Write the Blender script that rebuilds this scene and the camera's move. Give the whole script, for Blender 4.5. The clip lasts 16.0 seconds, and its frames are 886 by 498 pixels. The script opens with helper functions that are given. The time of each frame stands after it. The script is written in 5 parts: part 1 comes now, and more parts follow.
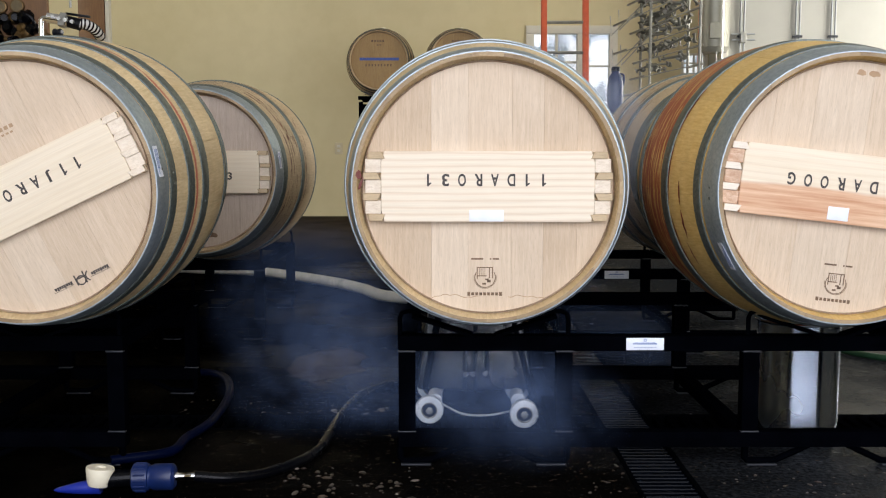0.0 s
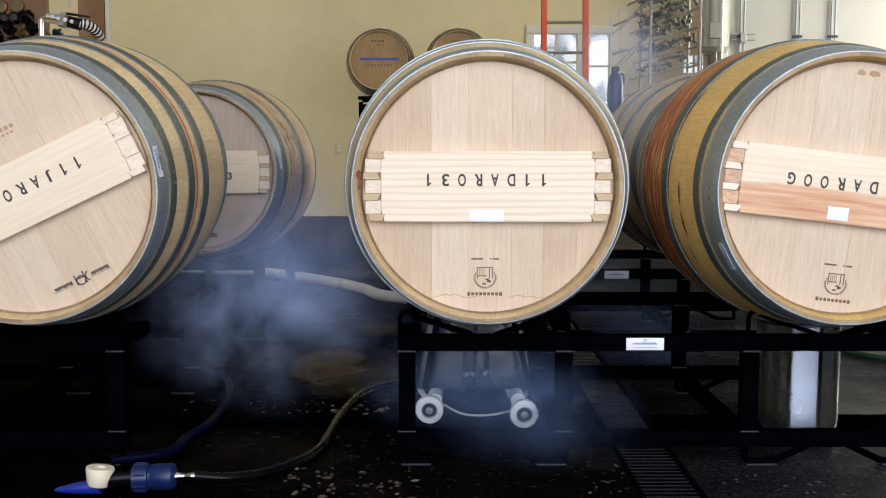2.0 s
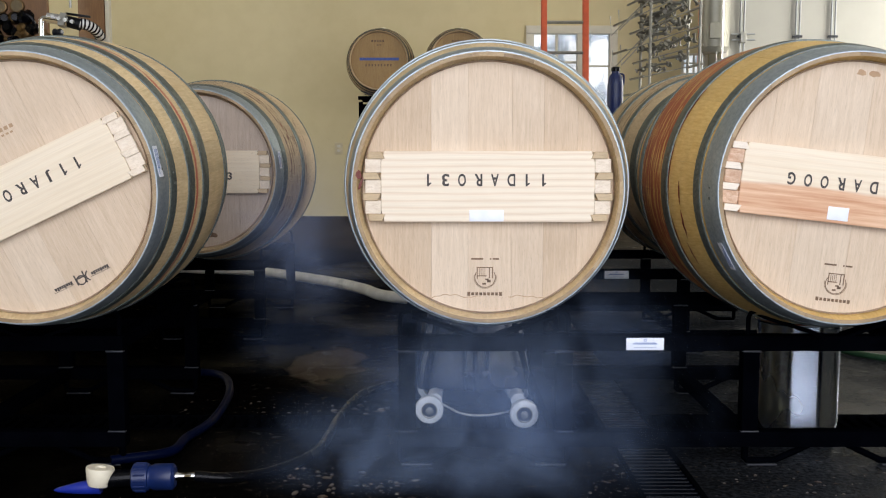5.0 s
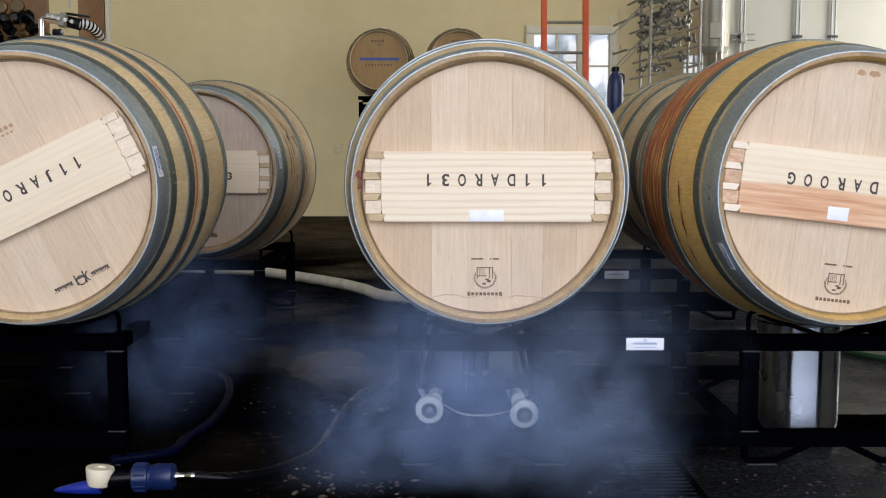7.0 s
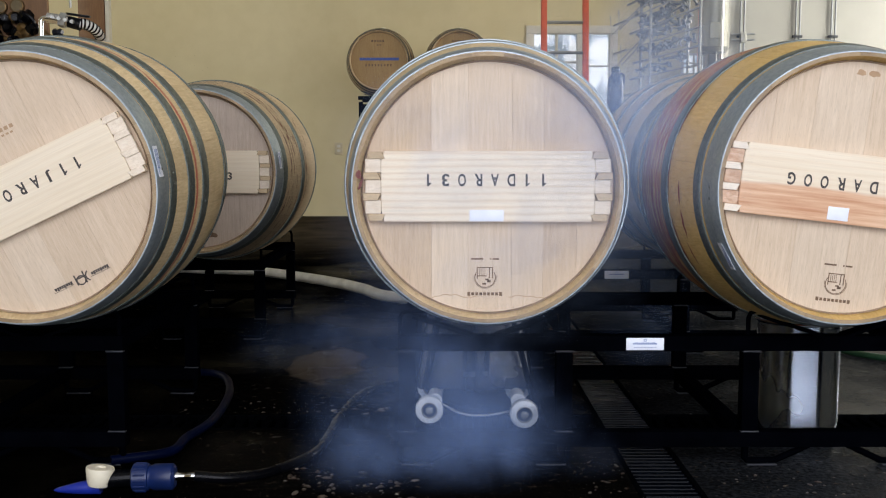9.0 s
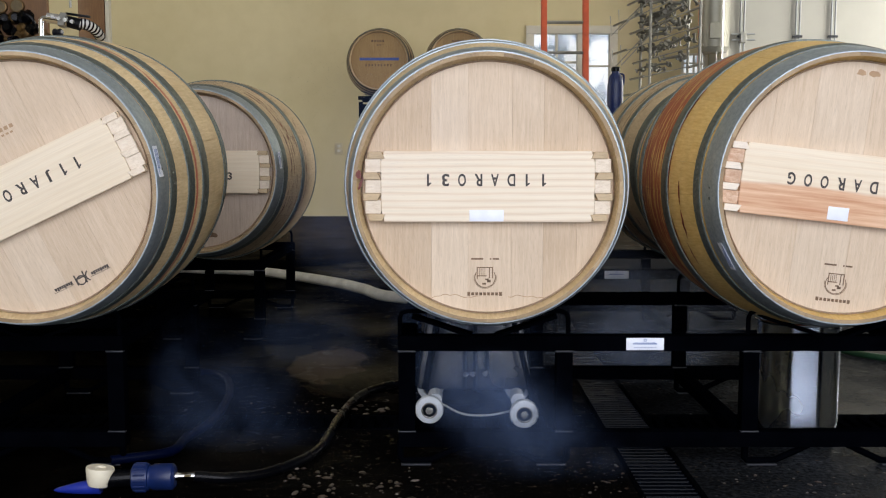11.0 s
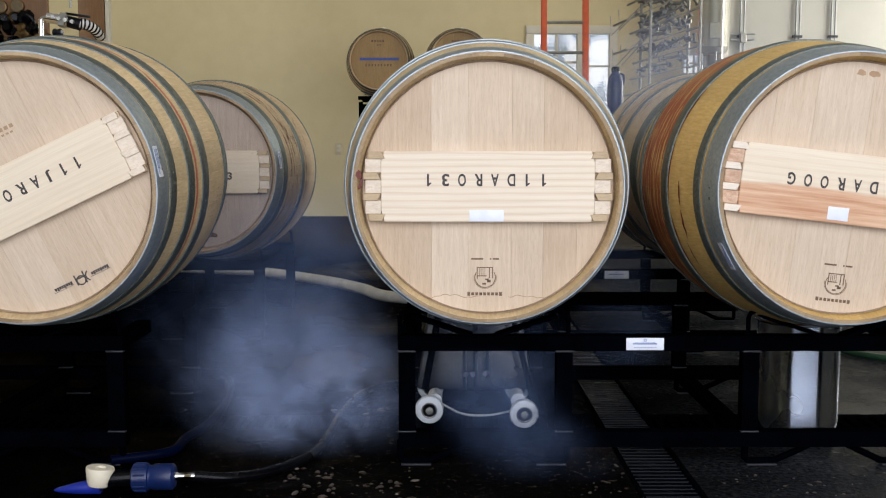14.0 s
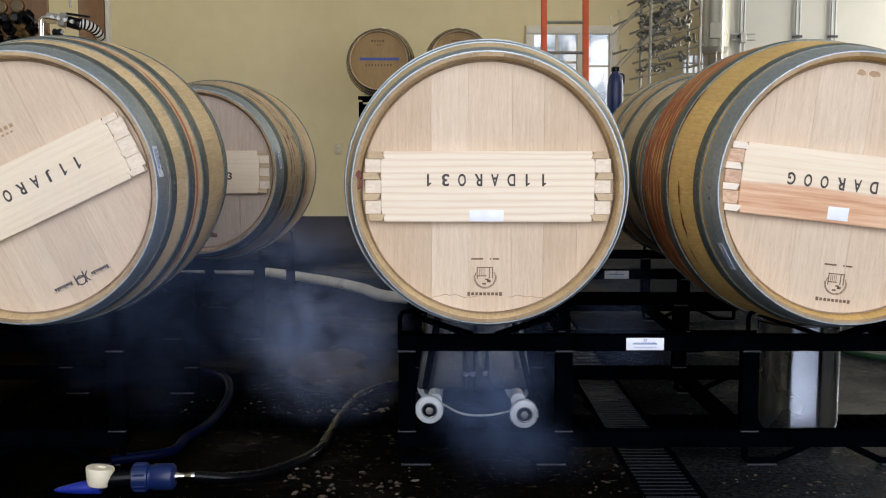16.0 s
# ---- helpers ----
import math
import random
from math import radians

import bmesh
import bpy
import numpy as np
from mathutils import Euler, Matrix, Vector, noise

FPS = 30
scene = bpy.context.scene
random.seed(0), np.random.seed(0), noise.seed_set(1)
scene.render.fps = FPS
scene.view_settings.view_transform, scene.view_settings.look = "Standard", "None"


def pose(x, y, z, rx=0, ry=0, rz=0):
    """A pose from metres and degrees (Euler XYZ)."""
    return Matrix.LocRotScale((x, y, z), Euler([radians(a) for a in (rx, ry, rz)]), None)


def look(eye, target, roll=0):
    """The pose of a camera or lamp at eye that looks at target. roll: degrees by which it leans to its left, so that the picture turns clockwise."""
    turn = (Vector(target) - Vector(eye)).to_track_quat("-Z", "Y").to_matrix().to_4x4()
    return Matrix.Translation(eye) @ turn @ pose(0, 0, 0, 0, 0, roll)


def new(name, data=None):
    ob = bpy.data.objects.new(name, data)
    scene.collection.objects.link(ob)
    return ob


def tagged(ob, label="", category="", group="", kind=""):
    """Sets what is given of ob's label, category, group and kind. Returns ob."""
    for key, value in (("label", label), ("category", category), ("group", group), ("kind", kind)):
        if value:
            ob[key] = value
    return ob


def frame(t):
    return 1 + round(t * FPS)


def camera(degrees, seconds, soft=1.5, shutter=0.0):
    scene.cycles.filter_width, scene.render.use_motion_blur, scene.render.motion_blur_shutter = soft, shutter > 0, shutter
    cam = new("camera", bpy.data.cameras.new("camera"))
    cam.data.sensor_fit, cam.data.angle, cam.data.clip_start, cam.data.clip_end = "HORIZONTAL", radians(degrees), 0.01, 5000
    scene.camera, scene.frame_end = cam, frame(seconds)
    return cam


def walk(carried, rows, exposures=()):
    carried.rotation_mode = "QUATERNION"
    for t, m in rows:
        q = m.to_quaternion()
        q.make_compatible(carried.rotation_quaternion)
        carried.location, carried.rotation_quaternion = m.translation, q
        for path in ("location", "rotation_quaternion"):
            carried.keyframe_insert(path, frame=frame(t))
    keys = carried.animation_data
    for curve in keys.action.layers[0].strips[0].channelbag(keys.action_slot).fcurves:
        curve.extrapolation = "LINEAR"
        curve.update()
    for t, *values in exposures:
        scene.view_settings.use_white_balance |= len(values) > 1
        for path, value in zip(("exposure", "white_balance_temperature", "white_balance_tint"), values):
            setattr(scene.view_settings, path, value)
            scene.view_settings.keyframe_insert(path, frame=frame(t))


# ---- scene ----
cam = camera(47.14, 16.0, soft=1.15)
EYE = pose(0, 0, 0.743, 84.47, 0, 0)
walk(cam, [(0.0, EYE), (16.0, EYE)], [(0.0, -0.10), (4.2, -0.10), (6.3, -0.26), (16.0, -0.26)])

# ---- light: daylight through the front door, plus two added side lamps ----
world = bpy.data.worlds.new("world")
scene.world = world
scene.cycles.transparent_max_bounces = 24
world.use_nodes = True
_wt = world.node_tree
_sky = _wt.nodes.new("ShaderNodeTexSky")
_sky.sky_type, _sky.sun_disc = "NISHITA", False
_sky.sun_elevation, _sky.sun_rotation = radians(48), radians(20)
_wt.links.new(_sky.outputs[0], _wt.nodes["Background"].inputs[0])
_wt.nodes["Background"].inputs[1].default_value = 0.05


def lamp(name, kind, m, power, colour, sx=1.0, sy=1.0):
    d = bpy.data.lights.new(name, kind)
    d.energy, d.color = power, colour
    if kind == "AREA":
        d.shape, d.size, d.size_y = "RECTANGLE", sx, sy
    ob = new(name, d)
    ob.matrix_basis = m
    return ob


sun = lamp("sun", "SUN", look((3, 8, 12), (0, 0, 0)), 3.0, (1, 0.95, 0.86))
sun.data.angle = radians(0.5)
# sky seen through the big roller door behind the camera; two added side lamps brighten the back wall
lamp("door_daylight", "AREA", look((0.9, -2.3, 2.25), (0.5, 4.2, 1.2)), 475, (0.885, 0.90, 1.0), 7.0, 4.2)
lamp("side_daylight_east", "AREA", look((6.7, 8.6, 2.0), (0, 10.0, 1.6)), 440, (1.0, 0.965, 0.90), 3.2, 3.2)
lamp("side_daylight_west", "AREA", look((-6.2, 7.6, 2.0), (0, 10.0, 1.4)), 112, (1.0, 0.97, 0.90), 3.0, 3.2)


# ---- materials ----
class Nodes:
    def __init__(self, name):
        self.mat = bpy.data.materials.new(name)
        self.mat.use_nodes = True
        self.t = self.mat.node_tree
        self.bsdf = self.t.nodes["Principled BSDF"]
        self.out = self.t.nodes["Material Output"]

    def add(self, kind, **values):
        n = self.t.nodes.new(kind)
        for k, v in values.items():
            if k in n.inputs:
                n.inputs[k].default_value = v
            else:
                n.inputs[k.replace("_", " ")].default_value = v
        return n

    def link(self, a, b):
        self.t.links.new(a, b)

    def coords(self, kind="Object", scale=(1, 1, 1), shift=True):
        tc = self.t.nodes.new("ShaderNodeTexCoord")
        mp = self.t.nodes.new("ShaderNodeMapping")
        mp.inputs["Scale"].default_value = scale
        if kind == "World":
            self.link(self.t.nodes.new("ShaderNodeNewGeometry").outputs["Position"], mp.inputs[0])
        else:
            self.link(tc.outputs[kind], mp.inputs[0])
        if shift:
            oi = self.t.nodes.new("ShaderNodeObjectInfo")
            mu = self.t.nodes.new("ShaderNodeMath")
            mu.operation, mu.inputs[1].default_value = "MULTIPLY", 37.0
            self.link(oi.outputs["Random"], mu.inputs[0])
            self.link(mu.outputs[0], mp.inputs["Location"])
        return mp.outputs[0]

    def noise(self, vec, scale, detail=4.0, rough=0.55, distortion=0.0):
        n = self.t.nodes.new("ShaderNodeTexNoise")
        n.inputs["Scale"].default_value, n.inputs["Detail"].default_value = scale, detail
        n.inputs["Roughness"].default_value, n.inputs["Distortion"].default_value = rough, distortion
        self.link(vec, n.inputs["Vector"])
        return n.outputs["Fac"]

    def ramp(self, fac, *stops):
        r = self.t.nodes.new("ShaderNodeValToRGB")
        e = r.color_ramp.elements
        while len(e) < len(stops):
            e.new(0.5)
        for el, (p, c) in zip(e, stops):
            el.position = p
            el.color = (*c, 1) if isinstance(c, tuple) else (c, c, c, 1)
        self.link(fac, r.inputs[0])
        return r.outputs[0]

    def mix(self, fac, a, b, blend="MIX"):
        m = self.t.nodes.new("ShaderNodeMix")
        m.data_type, m.blend_type = "RGBA", blend
        for sock, v in ((m.inputs[0], fac), (m.inputs[6], a), (m.inputs[7], b)):
            if isinstance(v, (int, float)):
                sock.default_value = v if sock.type == "VALUE" else (v, v, v, 1)
            elif isinstance(v, tuple):
                sock.default_value = (*v, 1)
            else:
                self.link(v, sock)
        return m.outputs[2]

    def math(self, op, a, b=0.5):
        m = self.t.nodes.new("ShaderNodeMath")
        m.operation = op
        for sock, v in zip(m.inputs, (a, b)):
            if isinstance(v, (int, float)):
                sock.default_value = v
            else:
                self.link(v, sock)
        return m.outputs[0]

    def random(self):
        return self.t.nodes.new("ShaderNodeObjectInfo").outputs["Random"]

    def bump(self, height, strength=0.3, distance=0.002):
        b = self.t.nodes.new("ShaderNodeBump")
        b.inputs["Strength"].default_value, b.inputs["Distance"].default_value = strength, distance
        self.link(height, b.inputs["Height"])
        self.link(b.outputs[0], self.bsdf.inputs["Normal"])

    def finish(self, colour=None, rough=None, metal=0.0, **more):
        for name, v in (("Base Color", colour), ("Roughness", rough)):
            if v is None:
                continue
            if isinstance(v, (int, float)):
                self.bsdf.inputs[name].default_value = v
            elif isinstance(v, tuple):
                self.bsdf.inputs[name].default_value = (*v, 1)
            else:
                self.link(v, self.bsdf.inputs[name])
        self.bsdf.inputs["Metallic"].default_value = metal
        for k, v in more.items():
            self.bsdf.inputs[k.replace("_", " ")].default_value = v
        return self.mat


def wood(name, dark, light, grain=(60, 60, 3), rough=0.6, spread=0.25, blotch=0.25, bump=0.15):
    """Sawn wood, the grain along the axis with the small scale."""
    n = Nodes(name)
    v = n.coords("Object", grain)
    g = n.noise(v, 2.2, 6, 0.6, 0.4)
    fine = n.noise(v, 9.0, 3, 0.7)
    c = n.ramp(n.mix(0.4, g, fine), (0.36, dark), (0.64, light))
    big = n.noise(n.coords("Object", (1, 1, 1)), 7.0, 3)
    c = n.mix(blotch, c, n.ramp(big, (0.3, dark), (0.7, light)))
    tone = n.ramp(n.random(), (0.0, 1.0 - spread), (1.0, 1.0))
    c = n.mix(1.0, c, tone, "MULTIPLY")
    fleck = n.ramp(n.noise(n.coords("Object", tuple(q * 3.0 for q in grain)), 4.0, 3, 0.6), (0.30, 0.84), (0.46, 1.0))
    c = n.mix(1.0, c, fleck, "MULTIPLY")
    n.bump(fine, bump, 0.001)
    return n.finish(c, rough)


def plain(name, colour, rough=0.5, metal=0.0, vary=0.15, scale=25.0, bump=0.05, **more):
    n = Nodes(name)
    v = n.coords("Object", (1, 1, 1))
    f = n.noise(v, scale, 4)
    lo = tuple(c * (1 - vary) for c in colour)
    hi = tuple(min(1, c * (1 + vary)) for c in colour)
    c = n.ramp(f, (0.3, lo), (0.7, hi))
    r = n.ramp(n.noise(v, scale * 0.35, 3), (0.3, max(0.03, rough - 0.1)), (0.7, min(1, rough + 0.1)))
    if bump:
        n.bump(n.noise(v, scale * 3, 3), bump, 0.001)
    return n.finish(c, r, metal, **more)


def stave_material(name, dark, light, stain=None, band=(0.27, 0.66), ragged=0.06, cut=(0.44, 0.53)):
    """Oak staves along y, with wine stains round the bung where the barrel has them."""
    n = Nodes(name)
    v = n.coords("Object", (70, 3, 70))
    fine = n.noise(v, 3.0, 5, 0.65, 0.3)
    c = n.ramp(fine, (0.28, dark), (0.72, light))
    c = n.mix(1.0, c, n.ramp(n.noise(n.coords("Object", (3, 8, 3)), 3.0, 4), (0.25, 0.88), (0.7, 1.0)), "MULTIPLY")
    c = n.mix(1.0, c, n.ramp(n.random(), (0.0, 0.87), (1.0, 1.0)), "MULTIPLY")
    if stain:
        tc = n.t.nodes.new("ShaderNodeTexCoord")
        sep = n.t.nodes.new("ShaderNodeSeparateXYZ")
        n.link(tc.outputs["Object"], sep.inputs[0])
        edge = n.math("ADD", sep.outputs[1], n.math("MULTIPLY", n.noise(n.coords("World", (14, 60, 14), False), 1.6, 4), ragged))
        zone = n.ramp(edge, (band[0] + ragged * 0.45, 0.0), (band[0] + ragged * 0.55, 1.0), (band[1] + ragged * 0.5, 1.0), (band[1] + ragged * 0.5 + 0.004, 0.0))
        streak = n.ramp(n.math("ADD", n.noise(n.coords("World", (7, 62, 7), False), 1.3, 5, 0.65), n.math("MULTIPLY", n.random(), 0.07)), (cut[0], 0.0), (cut[1], 1.0))
        c = n.mix(n.mix(1.0, zone, n.mix(1.0, streak, 0.92, "MULTIPLY"), "MULTIPLY"), c, stain)
    n.bump(fine, 0.2, 0.001)
    return n.finish(c, 0.55)


OAK_HEAD = wood("oak_head", (0.50, 0.365, 0.235), (0.68, 0.535, 0.385), (70, 70, 4), 0.6, 0.10, 0.35)
OAK_LIGHT = wood("oak_head_light", (0.54, 0.41, 0.28), (0.70, 0.565, 0.42), (70, 70, 4), 0.6, 0.05, 0.3)
OAK_PALE = wood("oak_head_pale", (0.57, 0.445, 0.315), (0.73, 0.60, 0.455), (70, 70, 4), 0.6, 0.06, 0.3)
OAK_OLD = wood("oak_head_aged", (0.30, 0.18, 0.065), (0.44, 0.29, 0.125), (70, 70, 4), 0.6, 0.2, 0.3)
OAK_GREY = wood("oak_head_weathered", (0.42, 0.33, 0.26), (0.60, 0.50, 0.41), (70, 70, 4), 0.65, 0.15, 0.35)


def pine(name, split=None, lines=1.0):
    """Planed softwood: growth lines along x, and a red-brown half where the plank has heartwood."""
    n = Nodes(name)
    v = n.coords("Object", (0.10, 1, 1))
    w = n.t.nodes.new("ShaderNodeTexWave")
    w.wave_type, w.bands_direction = "BANDS", "Z"
    for k, x in (("Scale", 22.0), ("Distortion", 4.0), ("Detail", 3.0), ("Detail Scale", 1.6)):
        w.inputs[k].default_value = x
    n.link(v, w.inputs["Vector"])
    c = n.ramp(w.outputs["Fac"], (0.0, (0.85, 0.75, 0.60)), (0.7, (0.82, 0.70, 0.545)), (1.0, (0.745, 0.60, 0.44)))
    if lines < 1:
        c = n.mix(1 - lines, c, n.ramp(n.noise(n.coords("Object", (1.2, 8, 9)), 2.2, 4, 0.6), (0.3, (0.76, 0.63, 0.445)), (0.7, (0.83, 0.72, 0.545))))
    fine = n.noise(n.coords("Object", (3, 80, 160)), 3.0, 4, 0.6)
    c = n.mix(1.0, c, n.ramp(fine, (0.3, 0.90), (0.7, 1.0)), "MULTIPLY")
    if split is not None:
        tc = n.t.nodes.new("ShaderNodeTexCoord")
        sep = n.t.nodes.new("ShaderNodeSeparateXYZ")
        n.link(tc.outputs["Object"], sep.inputs[0])
        edge = n.math("ADD", sep.outputs[2], n.math("MULTIPLY", n.math("SUBTRACT", n.noise(n.coords("Object", (3, 1, 12)), 2.0, 3), 0.5), 0.02))
        red = n.ramp(n.noise(n.coords("Object", (4, 30, 90)), 1.0, 5, 0.6), (0.32, (0.50, 0.23, 0.11)), (0.66, (0.74, 0.50, 0.32)))
        c = n.mix(n.ramp(n.math("ADD", edge, 0.5), (0.5 + split, 0.0), (0.508 + split, 1.0)), c, red)
    n.bump(fine, 0.08, 0.001)
    return n.finish(c, 0.5)


PINE = pine("pine_bar", None, 0.75)
PINE_PLAIN = pine("pine_bar_plain", None, 0.2)
PINE_RED = pine("pine_bar_red", 0.004, 0.35)
PINE_END = wood("pine_end_grain", (0.58, 0.42, 0.24), (0.76, 0.62, 0.43), (40, 40, 60), 0.65, 0.15)
PINE_PEG = wood("tan_peg", (0.46, 0.335, 0.195), (0.62, 0.48, 0.30), (4, 60, 60), 0.6, 0.12)
PINE_BLOCK = wood("pale_end_block", (0.66, 0.54, 0.40), (0.86, 0.76, 0.62), (26, 20, 60), 0.6, 0.06, 0.15)
PINE_BRIGHT = wood("bright_pine_peg", (0.76, 0.66, 0.53), (0.86, 0.78, 0.66), (4, 60, 60), 0.55, 0.05)
PINE_ROSY = wood("rosy_end_block", (0.50, 0.27, 0.15), (0.78, 0.58, 0.42), (26, 20, 60), 0.6, 0.35, 0.15)
CHIME = wood("chime_end_grain", (0.22, 0.14, 0.07), (0.54, 0.40, 0.23), (40, 40, 40), 0.65, 0.22, 0.6)
CROZE_SHADOW = wood("croze_shadow_line", (0.17, 0.105, 0.06), (0.42, 0.29, 0.18), (30, 30, 30), 0.8, 0.1, 0.6)
STAVE_PALE = stave_material("staves_pale", (0.60, 0.43, 0.21), (0.84, 0.66, 0.39))
STAVE_STRIPE = stave_material("staves_red_stripe", (0.60, 0.43, 0.21), (0.84, 0.66, 0.39), (0.42, 0.07, 0.03), (0.222, 0.233), 0.008, (0.36, 0.5))
STAVE_YELLOW = stave_material("staves_yellow", (0.66, 0.40, 0.10), (0.86, 0.61, 0.24), (0.31, 0.030, 0.010), (0.30, 0.66), 0.05, (0.43, 0.53))
STAVE_OLD = stave_material("staves_aged", (0.48, 0.35, 0.20), (0.70, 0.54, 0.33), (0.11, 0.035, 0.02), (0.12, 0.40), 0.05, (0.58, 0.64))


def hoop_material(name, lo, hi):
    n = Nodes(name)
    v = n.coords("Object", (1, 1, 1))
    spangle = n.noise(v, 120.0, 3, 0.6)
    c = n.ramp(spangle, (0.3, lo), (0.7, hi))
    rust = n.ramp(n.noise(v, 9.0, 5, 0.7), (0.62, 0.0), (0.74, 0.5))
    c = n.mix(rust, c, (0.22, 0.14, 0.08))
    n.bump(n.noise(v, 30, 3), 0.06, 0.001)
    return n.finish(c, n.ramp(n.noise(v, 14.0, 3), (0.3, 0.40), (0.7, 0.58)), 0.8)


HOOP = hoop_material("galvanised_hoop", (0.30, 0.355, 0.38), (0.42, 0.475, 0.50))
HOOP_GREEN = hoop_material("dark_green_grey_hoop", (0.11, 0.13, 0.12), (0.20, 0.23, 0.215))
HOOP_DARK = hoop_material("dark_oxidised_hoop", (0.05, 0.045, 0.035), (0.11, 0.10, 0.08))
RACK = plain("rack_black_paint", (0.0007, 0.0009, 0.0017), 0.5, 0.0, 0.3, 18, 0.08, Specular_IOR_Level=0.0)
RACK_WORN = plain("rack_worn_edge", (0.020, 0.022, 0.028), 0.45, 0.3, 0.4, 30, 0.1)
INK = plain("stamp_ink", (0.055, 0.046, 0.042), 0.7, 0, 0.3, 60, 0)
BRAND = plain("burnt_brand", (0.16, 0.10, 0.06), 0.8, 0, 0.4, 60, 0)
MARK = plain("water_mark_brown", (0.40, 0.26, 0.15), 0.7, 0, 0.15, 60, 0)
WINE = plain("dried_wine", (0.14, 0.03, 0.02), 0.6, 0, 0.3, 60, 0)
WINE_RED = plain("dried_wine_red", (0.27, 0.045, 0.018), 0.6, 0, 0.35, 40, 0.1)
WINE_BROWN = plain("dried_wine_brown", (0.22, 0.085, 0.04), 0.6, 0, 0.35, 40, 0.1)
STICKER = plain("white_sticker", (0.78, 0.81, 0.88), 0.4, 0, 0.05, 40, 0)
STICKER_BLUE = plain("sticker_print_blue", (0.10, 0.18, 0.40), 0.4, 0, 0.1, 40, 0)
STEEL_DULL = plain("dull_steel", (0.34, 0.34, 0.31), 0.42, 0.7, 0.2, 20, 0.05)
POLISHED = plain("polished_pot_steel", (0.60, 0.67, 0.80), 0.25, 1.0, 0.05, 8, 0.0, Anisotropic=1.0, Anisotropic_Rotation=0.25)
TANK = plain("brushed_fitting_steel", (0.19, 0.185, 0.155), 0.45, 0.5, 0.1, 6, 0.03)
TANK_BODY = plain("dull_tank_skin", (0.29, 0.285, 0.235), 0.5, 0.3, 0.1, 5, 0.03)
CHROME = plain("chrome", (0.75, 0.76, 0.78), 0.1, 1.0, 0.03, 20, 0)
RUBBER = plain("black_rubber", (0.0015, 0.0017, 0.0026), 0.26, 0, 0.2, 40, 0.05, Specular_IOR_Level=0.14)
BLUE_PLASTIC = plain("blue_plastic", (0.004, 0.014, 0.072), 0.4, 0, 0.15, 30, 0.05)
BLUE_TIP = plain("bright_blue_plastic", (0.007, 0.020, 0.24), 0.4, 0, 0.15, 30, 0.05)
WHITE_PLASTIC = plain("white_plastic", (0.70, 0.74, 0.78), 0.45, 0, 0.06, 30, 0.05)
CREAM_RUBBER = plain("cream_silicone", (0.74, 0.68, 0.52), 0.55, 0, 0.08, 30, 0.1)
HOSE_WHITE = plain("white_hose", (0.50, 0.50, 0.47), 0.5, 0, 0.2, 12, 0.05)
HOSE_NAVY = plain("navy_hose", (0.0006, 0.0022, 0.014), 0.45, 0, 0.2, 20, 0.05, Specular_IOR_Level=0.03)
HOSE_GREEN = plain("green_hose", (0.008, 0.040, 0.016), 0.5, 0, 0.2, 12, 0.05)
ORANGE = plain("orange_fibreglass", (0.62, 0.10, 0.03), 0.5, 0, 0.12, 15, 0.05)
TAPE = plain("blue_tape", (0.05, 0.09, 0.34), 0.6, 0, 0.15, 60, 0.05)
OUTLET = plain("almond_plastic", (0.55, 0.48, 0.32), 0.45, 0, 0.05, 30, 0)
TRIM_WHITE = plain("window_vinyl", (0.62, 0.59, 0.50), 0.45, 0, 0.04, 12, 0.02)
TRIM_WOOD = wood("stained_trim", (0.14, 0.065, 0.022), (0.25, 0.125, 0.047), (60, 60, 4), 0.5, 0.15)
PANEL_WHITE = plain("white_wall_panel", (0.36, 0.355, 0.315), 0.5, 0, 0.04, 3, 0.02)
GREY_PIPE = plain("galvanised_conduit", (0.27, 0.285, 0.29), 0.5, 0.3, 0.1, 15, 0.03)
OLD_BRASS = plain("tarnished_brass", (0.16, 0.10, 0.04), 0.45, 0.7, 0.3, 25, 0.05)
DIAL = plain("yellowed_dial", (0.17, 0.13, 0.07), 0.5, 0, 0.2, 25, 0)
MACHINE = plain("dark_machine_plastic", (0.006, 0.009, 0.017), 0.3, 0, 0.2, 10, 0.05)


def wall_material(name, lo, hi):
    n = Nodes(name)
    v = n.coords("World", (1, 1, 1), False)
    c = n.ramp(n.noise(v, 0.7, 4), (0.3, lo), (0.7, hi))
    c = n.mix(0.25, c, n.ramp(n.noise(v, 6.0, 5), (0.35, lo), (0.6, hi)))
    n.bump(n.noise(v, 90.0, 3), 0.15, 0.002)
    return n.finish(c, 0.75)


WALL = wall_material("cream_wall_paint", (0.585, 0.505, 0.29), (0.675, 0.595, 0.37))
CEILING = wall_material("white_ceiling_paint", (0.62, 0.60, 0.54), (0.70, 0.68, 0.62))


